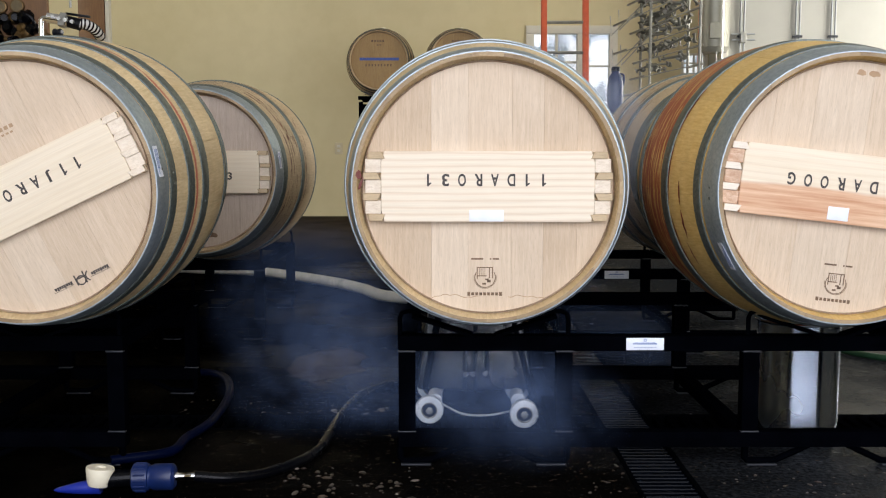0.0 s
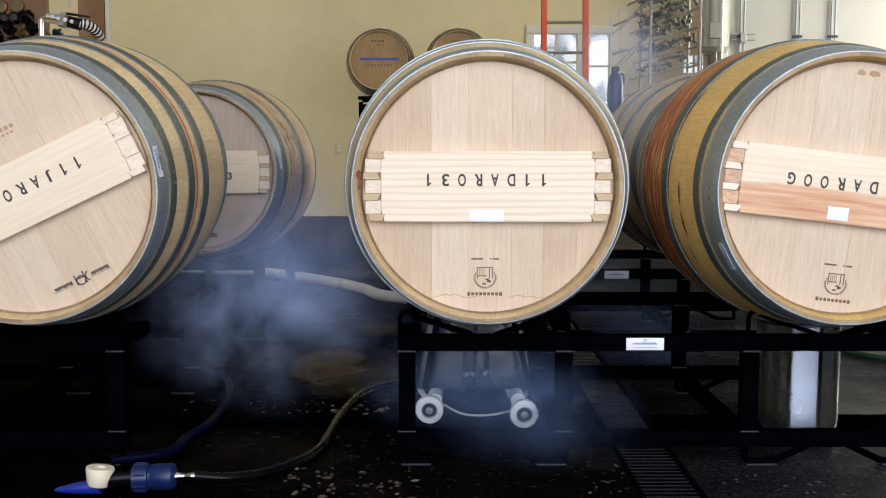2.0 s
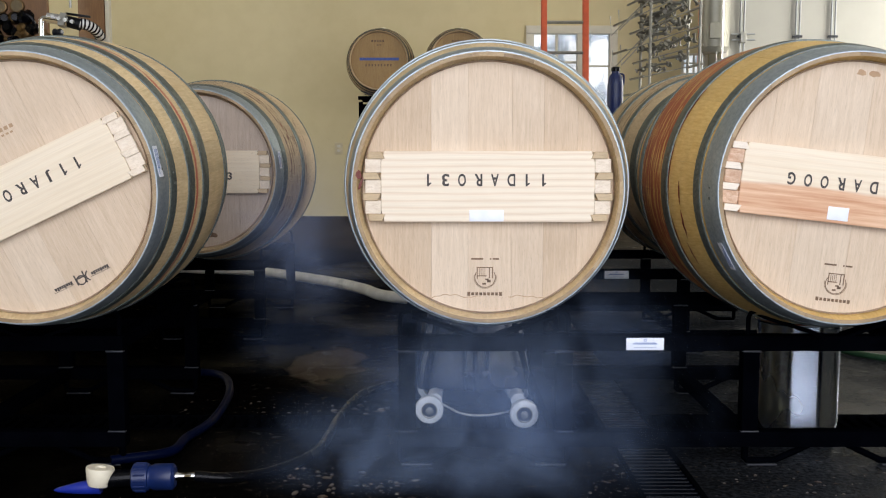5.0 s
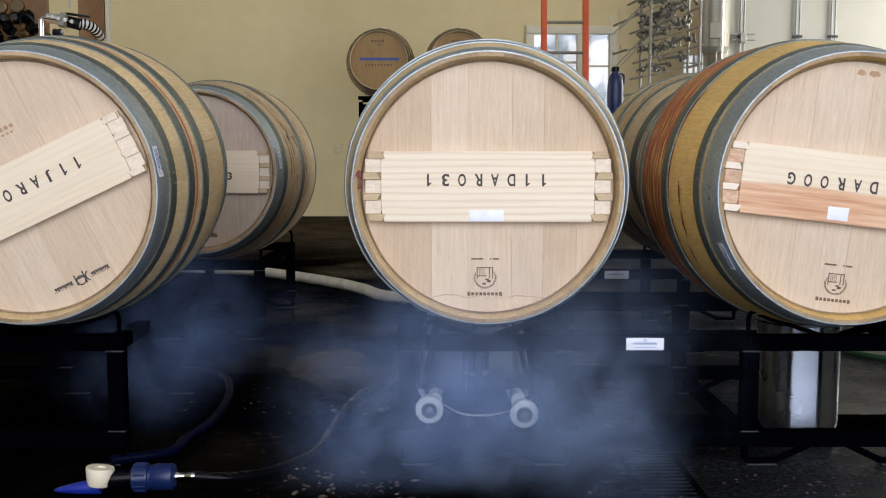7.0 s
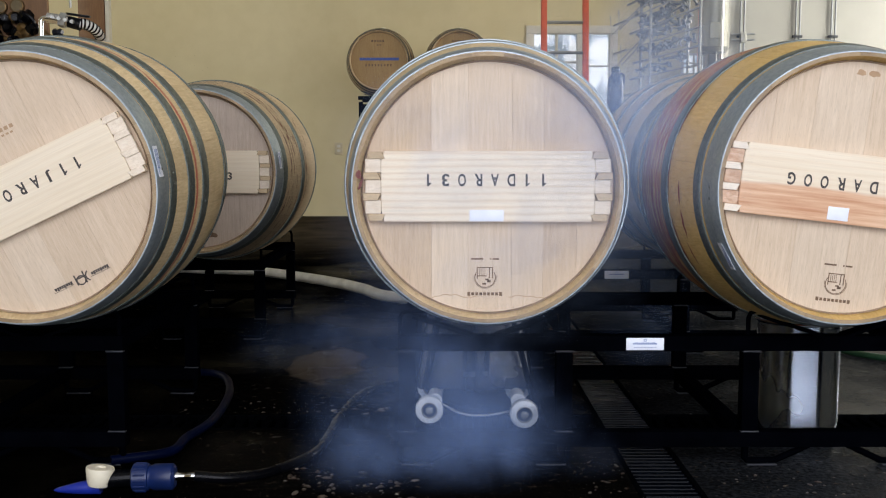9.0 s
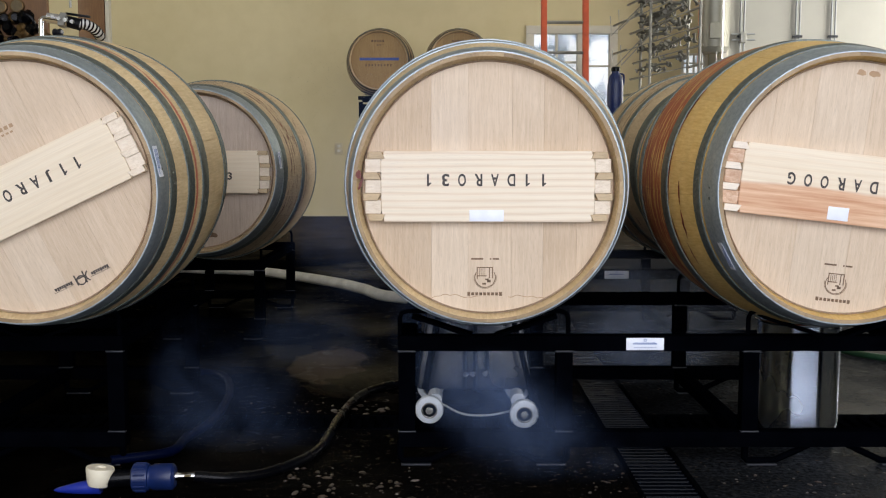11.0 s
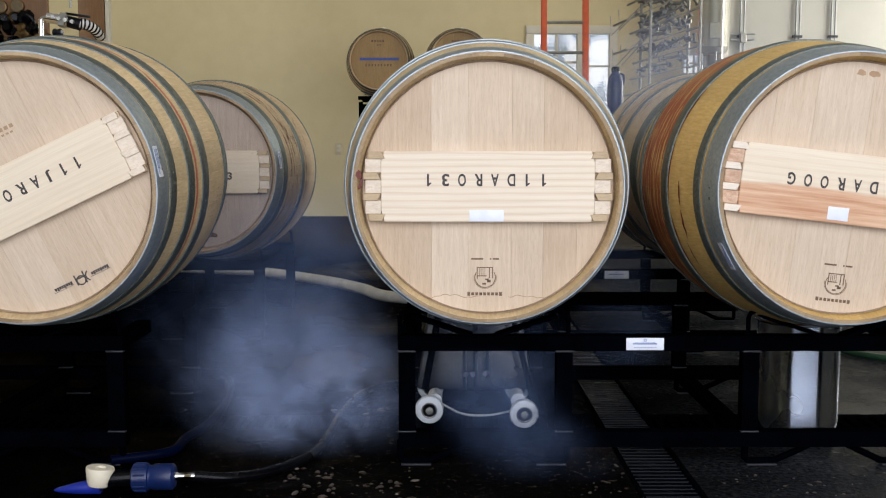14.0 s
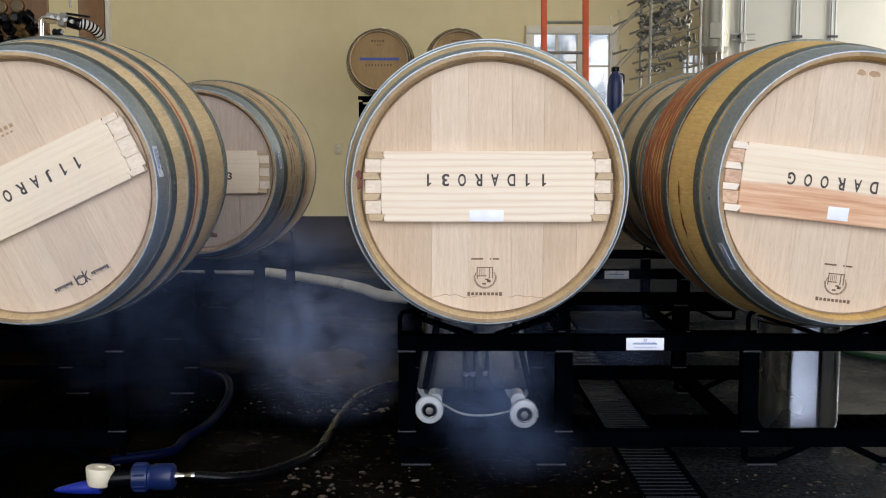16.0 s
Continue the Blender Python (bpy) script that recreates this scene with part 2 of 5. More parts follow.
def floor_material():
    n = Nodes("wet_concrete")
    v = n.coords("World", (1, 1, 1), False)
    big = n.noise(v, 0.8, 5, 0.6)
    mid = n.noise(v, 9.0, 6, 0.65)
    grit = n.noise(v, 130.0, 3, 0.7)
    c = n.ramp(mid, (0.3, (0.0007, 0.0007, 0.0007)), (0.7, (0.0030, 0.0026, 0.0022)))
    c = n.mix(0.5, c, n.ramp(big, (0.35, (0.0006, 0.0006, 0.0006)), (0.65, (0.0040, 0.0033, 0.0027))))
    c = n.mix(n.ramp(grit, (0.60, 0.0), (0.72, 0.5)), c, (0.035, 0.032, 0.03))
    n.bump(n.mix(0.5, mid, grit), 0.5, 0.005)
    n.finish(c, n.ramp(n.noise(v, 3.1, 3), (0.35, 0.08), (0.65, 0.35)))
    sep = n.t.nodes.new("ShaderNodeSeparateXYZ")
    n.link(v, sep.inputs[0])
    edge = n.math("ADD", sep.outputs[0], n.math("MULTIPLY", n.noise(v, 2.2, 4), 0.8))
    # paler, grittier grey blended in towards the right
    pale_grit = n.ramp(n.noise(v, 75.0, 6, 0.8), (0.42, (0.007, 0.0085, 0.0105)), (0.70, (0.075, 0.081, 0.092)))
    right_blend = n.ramp(n.math("MULTIPLY", edge, 0.4), (0.30, 0.0), (0.52, 0.75))
    c = n.mix(right_blend, c, pale_grit)
    # floor turns browner towards the back wall
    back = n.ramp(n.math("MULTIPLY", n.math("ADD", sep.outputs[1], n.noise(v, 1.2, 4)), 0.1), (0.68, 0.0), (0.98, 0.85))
    # holds the brown back at the rear left, painting its shade
    rear_left_shade = n.ramp(n.math("ADD", n.math("MULTIPLY", edge, 0.25), 0.5), (0.335, 0.05), (0.43, 1.0))
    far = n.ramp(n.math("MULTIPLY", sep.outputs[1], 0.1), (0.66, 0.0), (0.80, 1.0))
    back = n.mix(1.0, back, n.math("MAXIMUM", rear_left_shade, far), "MULTIPLY")
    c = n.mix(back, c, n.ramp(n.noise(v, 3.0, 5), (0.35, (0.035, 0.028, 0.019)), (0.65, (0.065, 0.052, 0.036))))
    # brown specks: grit, with glints of the wet floor painted in
    c = n.mix(n.ramp(n.noise(v, 48.0, 5, 0.75), (0.605, 0.0), (0.66, 0.85)), c, (0.075, 0.056, 0.040))
    off = n.t.nodes.new("ShaderNodeVectorMath")
    off.operation = "SUBTRACT"
    off.inputs[1].default_value = (-0.40, 3.50, 0.0)
    n.link(v, off.inputs[0])
    stretch = n.t.nodes.new("ShaderNodeVectorMath")
    stretch.operation = "MULTIPLY"
    stretch.inputs[1].default_value = (6.0, 2.6, 0.0)
    n.link(off.outputs[0], stretch.inputs[0])
    ln = n.t.nodes.new("ShaderNodeVectorMath")
    ln.operation = "LENGTH"
    n.link(stretch.outputs[0], ln.inputs[0])
    patch = n.math("ADD", ln.outputs["Value"], n.math("MULTIPLY", n.noise(v, 7.0, 4, 0.6), 0.9))
    c = n.mix(n.ramp(n.math("MULTIPLY", patch, 0.5), (0.56, 0.85), (0.62, 0.0)), c, (0.075, 0.056, 0.040))
    # shade over the left floor painted into the colour, gloss thinned too
    left_shade = n.ramp(n.math("ADD", n.math("MULTIPLY", edge, 0.25), 0.5), (0.36, 0.12), (0.50, 1.0))
    c = n.mix(1.0, c, n.mix(far, left_shade, (1.0, 1.0, 1.0)), "MULTIPLY")
    dry = n.t.nodes.new("ShaderNodeBsdfDiffuse")
    n.link(c, dry.inputs["Color"])
    puddle = n.ramp(n.noise(v, 1.1, 3, 0.5), (0.46, 0.0), (0.70, 0.35))
    specks = n.ramp(n.noise(v, 26.0, 4, 0.7), (0.60, 0.0), (0.67, 0.45))
    mixed = n.t.nodes.new("ShaderNodeMixShader")
    n.link(n.mix(1.0, n.mix(1.0, n.math("MAXIMUM", puddle, specks), left_shade, "MULTIPLY"), n.ramp(back, (0.0, 1.0), (1.0, 0.25)), "MULTIPLY"), mixed.inputs[0])
    n.link(dry.outputs[0], mixed.inputs[1])
    n.link(n.bsdf.outputs[0], mixed.inputs[2])
    n.link(mixed.outputs[0], n.out.inputs[0])
    return n.mat


FLOOR = floor_material()
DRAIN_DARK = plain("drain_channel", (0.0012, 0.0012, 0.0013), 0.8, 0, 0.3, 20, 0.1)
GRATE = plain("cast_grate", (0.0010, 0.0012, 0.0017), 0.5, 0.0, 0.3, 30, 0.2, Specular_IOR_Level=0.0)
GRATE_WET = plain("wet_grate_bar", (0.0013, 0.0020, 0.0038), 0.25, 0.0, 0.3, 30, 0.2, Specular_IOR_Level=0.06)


def glass_material():
    n = Nodes("window_glass")
    return n.finish((1, 1, 1), 0.02, 0, Transmission_Weight=1.0, IOR=1.45)


GLASS = glass_material()


def outside_material():
    n = Nodes("bright_outdoors")
    v = n.coords("World", (1, 1, 1), False)
    e = n.t.nodes.new("ShaderNodeEmission")
    n.link(n.ramp(n.noise(v, 2.4, 2), (0.44, (0.30, 0.36, 0.42)), (0.50, (0.45, 0.52, 0.60)), (0.56, (0.95, 0.98, 1.0))), e.inputs[0])
    e.inputs[1].default_value = 1.0
    n.link(e.outputs[0], n.out.inputs[0])
    return n.mat


OUTSIDE = outside_material()


def steam_material(name, density, fade0, fade1, tint=(0.50, 0.64, 1.0)):
    """Thin white vapour: sheets that fade to nothing at their rims, near the floor and as they rise."""
    n = Nodes(name)
    n.t.nodes.remove(n.bsdf)
    uv = n.t.nodes.new("ShaderNodeTexCoord").outputs["UV"]
    mp = n.t.nodes.new("ShaderNodeMapping")
    mp.inputs["Location"].default_value = (-0.5, -0.5, 0)
    n.link(uv, mp.inputs[0])
    ln = n.t.nodes.new("ShaderNodeVectorMath")
    ln.operation = "LENGTH"
    n.link(mp.outputs[0], ln.inputs[0])
    v = n.coords("Object", (1, 1, 1))
    soft = n.noise(v, 2.6, 4, 0.55, 0.6)
    r = n.math("ADD", ln.outputs["Value"], n.math("MULTIPLY", n.math("SUBTRACT", soft, 0.5), 0.42))
    rim = n.t.nodes.new("ShaderNodeMapRange")
    rim.interpolation_type = "SMOOTHERSTEP"
    for k, x in zip(("From Min", "From Max", "To Min", "To Max"), (0.04, 0.40, 1.0, 0.0)):
        rim.inputs[k].default_value = x
    n.link(r, rim.inputs[0])
    hard = n.t.nodes.new("ShaderNodeMapRange")
    hard.interpolation_type = "SMOOTHSTEP"
    for k, x in zip(("From Min", "From Max", "To Min", "To Max"), (0.30, 0.42, 1.0, 0.0)):
        hard.inputs[k].default_value = x
    n.link(ln.outputs["Value"], hard.inputs[0])
    wisp = n.ramp(n.noise(v, 5.2, 5, 0.55, 0.7), (0.35, 0.18), (0.65, 1.0))
    pos = n.t.nodes.new("ShaderNodeNewGeometry").outputs["Position"]
    sep = n.t.nodes.new("ShaderNodeSeparateXYZ")
    n.link(pos, sep.inputs[0])
    low = n.t.nodes.new("ShaderNodeMapRange")
    low.interpolation_type = "SMOOTHSTEP"
    low.inputs["From Min"].default_value, low.inputs["From Max"].default_value = 0.0, 0.07
    n.link(sep.outputs[2], low.inputs[0])
    high = n.t.nodes.new("ShaderNodeMapRange")
    high.interpolation_type = "SMOOTHSTEP"
    for k, x in zip(("From Min", "From Max", "To Min", "To Max"), (fade0, fade1, 1.0, 0.0)):
        high.inputs[k].default_value = x
    n.link(sep.outputs[2], high.inputs[0])
    a = density
    for f in (rim.outputs[0], hard.outputs[0], wisp, low.outputs[0], high.outputs[0]):
        a = n.math("MULTIPLY", f, a)
    d = n.add("ShaderNodeBsdfDiffuse", Color=(*tint, 1))
    tl = n.add("ShaderNodeBsdfTranslucent", Color=(*tint, 1))
    both = n.add("ShaderNodeMixShader", Fac=0.35)
    n.link(d.outputs[0], both.inputs[1])
    n.link(tl.outputs[0], both.inputs[2])
    tr = n.add("ShaderNodeBsdfTransparent")
    mx = n.t.nodes.new("ShaderNodeMixShader")
    n.link(a, mx.inputs[0])
    n.link(tr.outputs[0], mx.inputs[1])
    n.link(both.outputs[0], mx.inputs[2])
    n.link(mx.outputs[0], n.out.inputs[0])
    return n.mat


STEAM = steam_material("steam_vapour", 0.31, 0.40, 0.95)
STEAM_MID = steam_material("steam_vapour_middling", 0.16, 0.40, 0.95)
STEAM_THIN = steam_material("steam_vapour_thin", 0.115, 0.45, 1.0, (0.36, 0.54, 1.0))
STEAM_FAINT = steam_material("steam_vapour_faint", 0.055, 0.45, 1.0, (0.36, 0.54, 1.0))
STEAM_LOW = steam_material("steam_vapour_low", 0.17, 0.45, 1.0, (0.36, 0.54, 1.0))
STEAM_PLUME = steam_material("steam_vapour_plume", 0.26, 1.0, 1.7, (0.60, 0.74, 1.0))
STEAM_HIGH = steam_material("steam_vapour_high", 0.165, 0.75, 1.35, (0.46, 0.64, 1.0))
STEAM_GAP = steam_material("steam_vapour_gap", 0.20, 1.1, 1.7, (0.60, 0.70, 0.92))


# ---- mesh helpers ----
def mesh_of(bm, material, smooth=True, name="mesh"):
    me = bpy.data.meshes.new(name)
    bm.normal_update()
    bm.to_mesh(me)
    bm.free()
    for m in (material if isinstance(material, (list, tuple)) else [material]):
        me.materials.append(m)
    if smooth:
        me.polygons.foreach_set("use_smooth", [True] * len(me.polygons))
        me.set_sharp_from_angle(angle=radians(38))
    return me


def part(name, bm, material, parent, label="", m=None, smooth=True):
    me = bm if isinstance(bm, bpy.types.Mesh) else mesh_of(bm, material, smooth, name)
    ob = new(name, me)
    ob.parent = parent
    if m is not None:
        ob.matrix_basis = m
    return tagged(ob, label)


def thing(name, label, category, m=None, group="", kind=""):
    ob = new(name)
    ob.empty_display_size = 0.1
    if m is not None:
        ob.matrix_basis = m
    return tagged(ob, label, category, group, kind)


def solid(name, bm, material, label, category="", m=None, group="", kind="", smooth=True):
    ob = new(name, mesh_of(bm, material, smooth, name))
    if m is not None:
        ob.matrix_basis = m
    return tagged(ob, label, category, group, kind)


def box(x0, x1, y0, y1, z0, z1, bevel=0.0, bm=None):
    own = bmesh.new()
    bmesh.ops.create_cube(own, size=1)
    for v in own.verts:
        v.co = Vector((x0 + (v.co.x + 0.5) * (x1 - x0), y0 + (v.co.y + 0.5) * (y1 - y0), z0 + (v.co.z + 0.5) * (z1 - z0)))
    if bevel:
        bmesh.ops.bevel(own, geom=own.edges[:], offset=bevel, segments=2, profile=0.6, affect="EDGES")
    if bm is None:
        return own
    return join(bm, own)


def join(bm, other):
    me = bpy.data.meshes.new("tmp")
    other.to_mesh(me)
    other.free()
    bm.from_mesh(me)
    bpy.data.meshes.remove(me)
    return bm


def smooth_path(points, n=8):
    """A round curve through the points."""
    p = [Vector(q) for q in points]
    p = [2 * p[0] - p[1]] + p + [2 * p[-1] - p[-2]]
    out = []
    for a, b, c, d in zip(p, p[1:], p[2:], p[3:]):
        for i in range(n):
            t = i / n
            out.append(0.5 * (2 * b + (c - a) * t + (2 * a - 5 * b + 4 * c - d) * t * t + (3 * b - a - 3 * c + d) * t ** 3))
    return out + [p[-2]]


def tube(points, radius, sides=10, bm=None, ribs=0.0):
    bm = bm or bmesh.new()
    pts = [Vector(p) for p in points]
    side = None
    rings = []
    for i, p in enumerate(pts):
        d = (pts[min(i + 1, len(pts) - 1)] - pts[max(i - 1, 0)]).normalized()
        if side is None:
            side = d.orthogonal().normalized()
        side = (side - d * side.dot(d)).normalized()
        up = d.cross(side)
        r = radius * (1 + ribs * (i % 2))
        rings.append([bm.verts.new(p + r * (math.cos(a) * side + math.sin(a) * up)) for a in (2 * math.pi * k / sides for k in range(sides))])
    for a, b in zip(rings, rings[1:]):
        for k in range(sides):
            bm.faces.new((a[k], a[(k + 1) % sides], b[(k + 1) % sides], b[k]))
    bm.faces.new(rings[0][::-1])
    bm.faces.new(rings[-1])
    bmesh.ops.recalc_face_normals(bm, faces=bm.faces[:])
    return bm


def lathe(profile, sides=32, axis="z", bm=None):
    """Turns (radius, height) pairs round the axis."""
    bm = bm or bmesh.new()
    rings = []
    for r, h in profile:
        ring = []
        for k in range(sides):
            a = 2 * math.pi * k / sides
            x, y = r * math.cos(a), r * math.sin(a)
            ring.append(bm.verts.new({"z": (x, y, h), "y": (x, h, y), "x": (h, x, y)}[axis]))
        rings.append(ring)
    for a, b in zip(rings, rings[1:]):
        for k in range(sides):
            bm.faces.new((a[k], a[(k + 1) % sides], b[(k + 1) % sides], b[k]))
    bm.faces.new(rings[0])
    bm.faces.new(rings[-1])
    bmesh.ops.recalc_face_normals(bm, faces=bm.faces[:])
    return bm


LETTERS = {}


def letter_mesh(ch, high=0.026, wide=0.0165):
    """One narrow stencilled letter in the x-z plane, facing -y, centred."""
    if ch in LETTERS:
        return LETTERS[ch]
    cu = bpy.data.curves.new("letter", "FONT")
    cu.body, cu.size, cu.extrude, cu.offset = ch, high / 0.69, 0.0002, 0.0009
    ob = new("tmp_letter", cu)
    bpy.context.view_layer.update()
    me = bpy.data.meshes.new_from_object(ob.evaluated_get(bpy.context.evaluated_depsgraph_get()))
    bpy.data.objects.remove(ob)
    bpy.data.curves.remove(cu)
    if ch == "1":  # a stem with a short flag
        bm = box(-0.0021, 0.0021, 0, high, -0.0002, 0.0002)
        flag = box(0, 0.0090, -0.0017, 0.0017, -0.0001, 0.0001)
        bmesh.ops.rotate(flag, cent=(0, 0, 0), matrix=Matrix.Rotation(radians(215), 3, "Z"), verts=flag.verts)
        bmesh.ops.translate(flag, vec=(0.0012, high - 0.0016, 0), verts=flag.verts)
        join(bm, flag)
        bm.to_mesh(me)
        bm.free()
    xs, ys = [v.co.x for v in me.vertices], [v.co.y for v in me.vertices]
    k = min(1.0, wide / (max(xs) - min(xs)))
    q = high / (max(ys) - min(ys))
    for v in me.vertices:
        v.co = Vector(((v.co.x - (max(xs) + min(xs)) / 2) * k, -v.co.z, (v.co.y - (max(ys) + min(ys)) / 2) * q))
    me.materials.clear()
    me.materials.append(INK)
    LETTERS[ch] = me
    return me


# ---- barrels ----
LENGTH, R_END, R_BULGE = 0.87, 0.283, 0.339
STAVES = 27


def radius(y):
    return R_END + (R_BULGE - R_END) * (1 - abs((y / LENGTH - 0.5) * 2) ** 2)


def stave_mesh(material):
    bm = bmesh.new()
    half = math.pi / STAVES * 0.9955
    rows = []
    steps = [0.0, 0.032] + [0.08 + 0.71 * i / 14 for i in range(15)] + [0.838, LENGTH]
    for y in steps:
        ro = radius(y)
        ri = ro - (0.0075 if y in (0.0, LENGTH) else 0.022)  # the chime is bevelled inwards to a thin lip
        row = [bm.verts.new((r * math.sin(a), y, r * math.cos(a))) for r, a in
               ((ro - 0.0008, -half), (ro, -half * 0.8), (ro + 0.0003, 0), (ro, half * 0.8), (ro - 0.0008, half), (ri, half), (ri, half / 3), (ri, -half / 3), (ri, -half))]
        rows.append(row)
    for a, b in zip(rows, rows[1:]):
        for k in range(9):
            bm.faces.new((a[k], a[(k + 1) % 9], b[(k + 1) % 9], b[k]))
    for e in (rows[0], rows[-1][::-1]):
        f = bm.faces.new(e)
        f.material_index = 1
    bmesh.ops.recalc_face_normals(bm, faces=bm.faces[:])
    return mesh_of(bm, [material, CHIME], True, "stave")


def hoop_mesh(y0, y1, material):
    ym = (y0 + y1) / 2
    prof = [(radius(y0) + 0.0028, y0), (radius(y0 + 0.001) + 0.0036, y0 + 0.001), (radius(ym) + 0.0038, ym), (radius(y1 - 0.001) + 0.0036, y1 - 0.001), (radius(y1) + 0.0028, y1)]
    prof += [(radius(y1) + 0.0004, y1), (radius(y0) + 0.0004, y0)]
    bm = bmesh.new()
    n = 72
    rings = [[bm.verts.new((r * math.sin(2 * math.pi * k / n), y, r * math.cos(2 * math.pi * k / n))) for k in range(n)] for r, y in prof]
    for a, b in zip(rings, rings[1:] + rings[:1]):
        for k in range(n):
            bm.faces.new((a[k], a[(k + 1) % n], b[(k + 1) % n], b[k]))
    bmesh.ops.recalc_face_normals(bm, faces=bm.faces[:])
    return mesh_of(bm, material, True, "hoop")


def head_board(x0, x1, r, y, material, thick=0.02):
    """One board of the round head, the grain upright."""
    bm = bmesh.new()
    n = 8
    x0, x1 = max(x0, -r * 0.999) + 0.0001, min(x1, r * 0.999) - 0.0001
    xs = [x0 + (x1 - x0) * i / n for i in range(n + 1)]
    loop = [(x, math.sqrt(max(0, r * r - x * x))) for x in xs]
    loop = loop + [(x, -z) for x, z in loop[::-1]]
    front = [bm.verts.new((x, y, z)) for x, z in loop]
    back = [bm.verts.new((x, y + thick, z)) for x, z in loop]
    bm.faces.new(front)
    bm.faces.new(back[::-1])
    for i in range(len(loop)):
        j = (i + 1) % len(loop)
        bm.faces.new((front[i], back[i], back[j], front[j]))
    bmesh.ops.recalc_face_normals(bm, faces=bm.faces[:])
    bmesh.ops.bevel(bm, geom=[e for e in bm.edges if e.calc_length() > 0.1 and all(abs(v.co.y - y) < 1e-5 for v in e.verts)], offset=0.0003, segments=1, affect="EDGES")
    return mesh_of(bm, material, False, "head_board")


def bar_mesh(material, w=0.217, h=0.074):
    """The plank across the head, its corners cut back a little at the ends."""
    bm = bmesh.new()
    loop = [(-w, -h), (w, -h), (w + 0.007, -h * 0.70), (w + 0.007, h * 0.70), (w, h), (-w, h), (-w - 0.007, h * 0.70), (-w - 0.007, -h * 0.70)]
    front = [bm.verts.new((x, 0, z)) for x, z in loop]
    back = [bm.verts.new((x, 0.020, z)) for x, z in loop]
    bm.faces.new(front)
    bm.faces.new(back[::-1])
    for i in range(len(loop)):
        j = (i + 1) % len(loop)
        bm.faces.new((front[i], back[i], back[j], front[j]))
    bmesh.ops.recalc_face_normals(bm, faces=bm.faces[:])
    bmesh.ops.bevel(bm, geom=[e for e in bm.edges if all(v.co.y < 0.001 for v in e.verts)], offset=0.0012, segments=2, affect="EDGES")
    return mesh_of(bm, material, False, "head_bar")


def peg_mesh(side, lean, length, material):
    """A tongue between two end blocks: its inner end is cut on the slant and it dips towards the chime."""
    bm = box(0, length, -0.001, 0.018, -0.0073, 0.0073)
    for v in bm.verts:
        if v.co.x < 0.01:
            v.co.x += lean * v.co.z * 0.5
        else:
            v.co.y += 0.003
    bmesh.ops.bevel(bm, geom=bm.edges[:], offset=0.0010, segments=1, affect="EDGES")
    if side < 0:
        for v in bm.verts:
            v.co.x = -v.co.x
        bmesh.ops.recalc_face_normals(bm, faces=bm.faces[:])
    return mesh_of(bm, material, False, "peg")


def end_block_mesh(side, material):
    """The pale end-grain block between two pegs, sloping away to the chime."""
    bm = box(0, 0.034, 0.0, 0.014, -0.0143, 0.0143)
    for v in bm.verts:
        if v.co.x > 0.02:
            v.co.y += 0.004
    bmesh.ops.bevel(bm, geom=bm.edges[:], offset=0.0012, segments=1, affect="EDGES")
    if side < 0:
        for v in bm.verts:
            v.co.x = -v.co.x
        bmesh.ops.recalc_face_normals(bm, faces=bm.faces[:])
    return mesh_of(bm, material, False, "end_block")


def ring_flat(r0, r1, cx, cz, a0=0.0, a1=6.2832, n=28, bm=None):
    bm = bm or bmesh.new()
    close = a1 - a0 > 6.2
    pts = [(a0 + (a1 - a0) * k / n) for k in range(n if close else n + 1)]
    ins = [bm.verts.new((cx + r0 * math.cos(a), 0, cz + r0 * math.sin(a))) for a in pts]
    outs = [bm.verts.new((cx + r1 * math.cos(a), 0, cz + r1 * math.sin(a))) for a in pts]
    for i in range(len(pts) if close else len(pts) - 1):
        j = (i + 1) % len(pts)
        bm.faces.new((ins[i], outs[i], outs[j], ins[j]))
    return bm


def maker_stamp():
    """A burnt-in round emblem with bars for its lettering."""
    bm = ring_flat(0.021, 0.0228, 0, 0, radians(150), radians(390))
    ring_flat(0.0235, 0.0245, 0, 0, radians(170), radians(370), bm=bm)
    for x0, x1, z0, z1 in ((-0.017, 0.018, 0.020, 0.022), (-0.017, -0.015, -0.002, 0.02), (-0.010, -0.008, -0.002, 0.02), (0.016, 0.018, -0.004, 0.02), (-0.003, 0.016, 0.002, 0.004),
                           (0.000, 0.001, 0.004, 0.019), (0.004, 0.005, 0.004, 0.019), (0.008, 0.009, 0.004, 0.019), (0.012, 0.013, 0.004, 0.019), (-0.012, -0.004, -0.011, -0.006),
                           (-0.002, 0.006, -0.016, -0.012), (-0.008, 0.000, -0.006, -0.003)):
        box(x0, x1, -0.0002, 0.0002, z0, z1, 0, bm)
    for i in range(9):
        s = 0.0042 if i in (0, 8) else 0.0032
        x = -0.036 + i * 0.0085
        box(x, x + 0.006, -0.0002, 0.0002, -0.036 - s, -0.036 + s, 0, bm)
        box(x + 0.0018, x + 0.0042, -0.0003, 0.0003, -0.036 - s * 0.3, -0.036 + s * 0.3, 0, bm)
    for x0, x1 in ((-0.030, -0.016), (-0.013, -0.010), (0.004, 0.030)):
        box(x0, x1, -0.0002, 0.0002, 0.038, 0.0415, 0, bm)
    for v in bm.verts:
        v.co.z = -v.co.z
    return mesh_of(bm, BRAND, False, "maker_stamp")


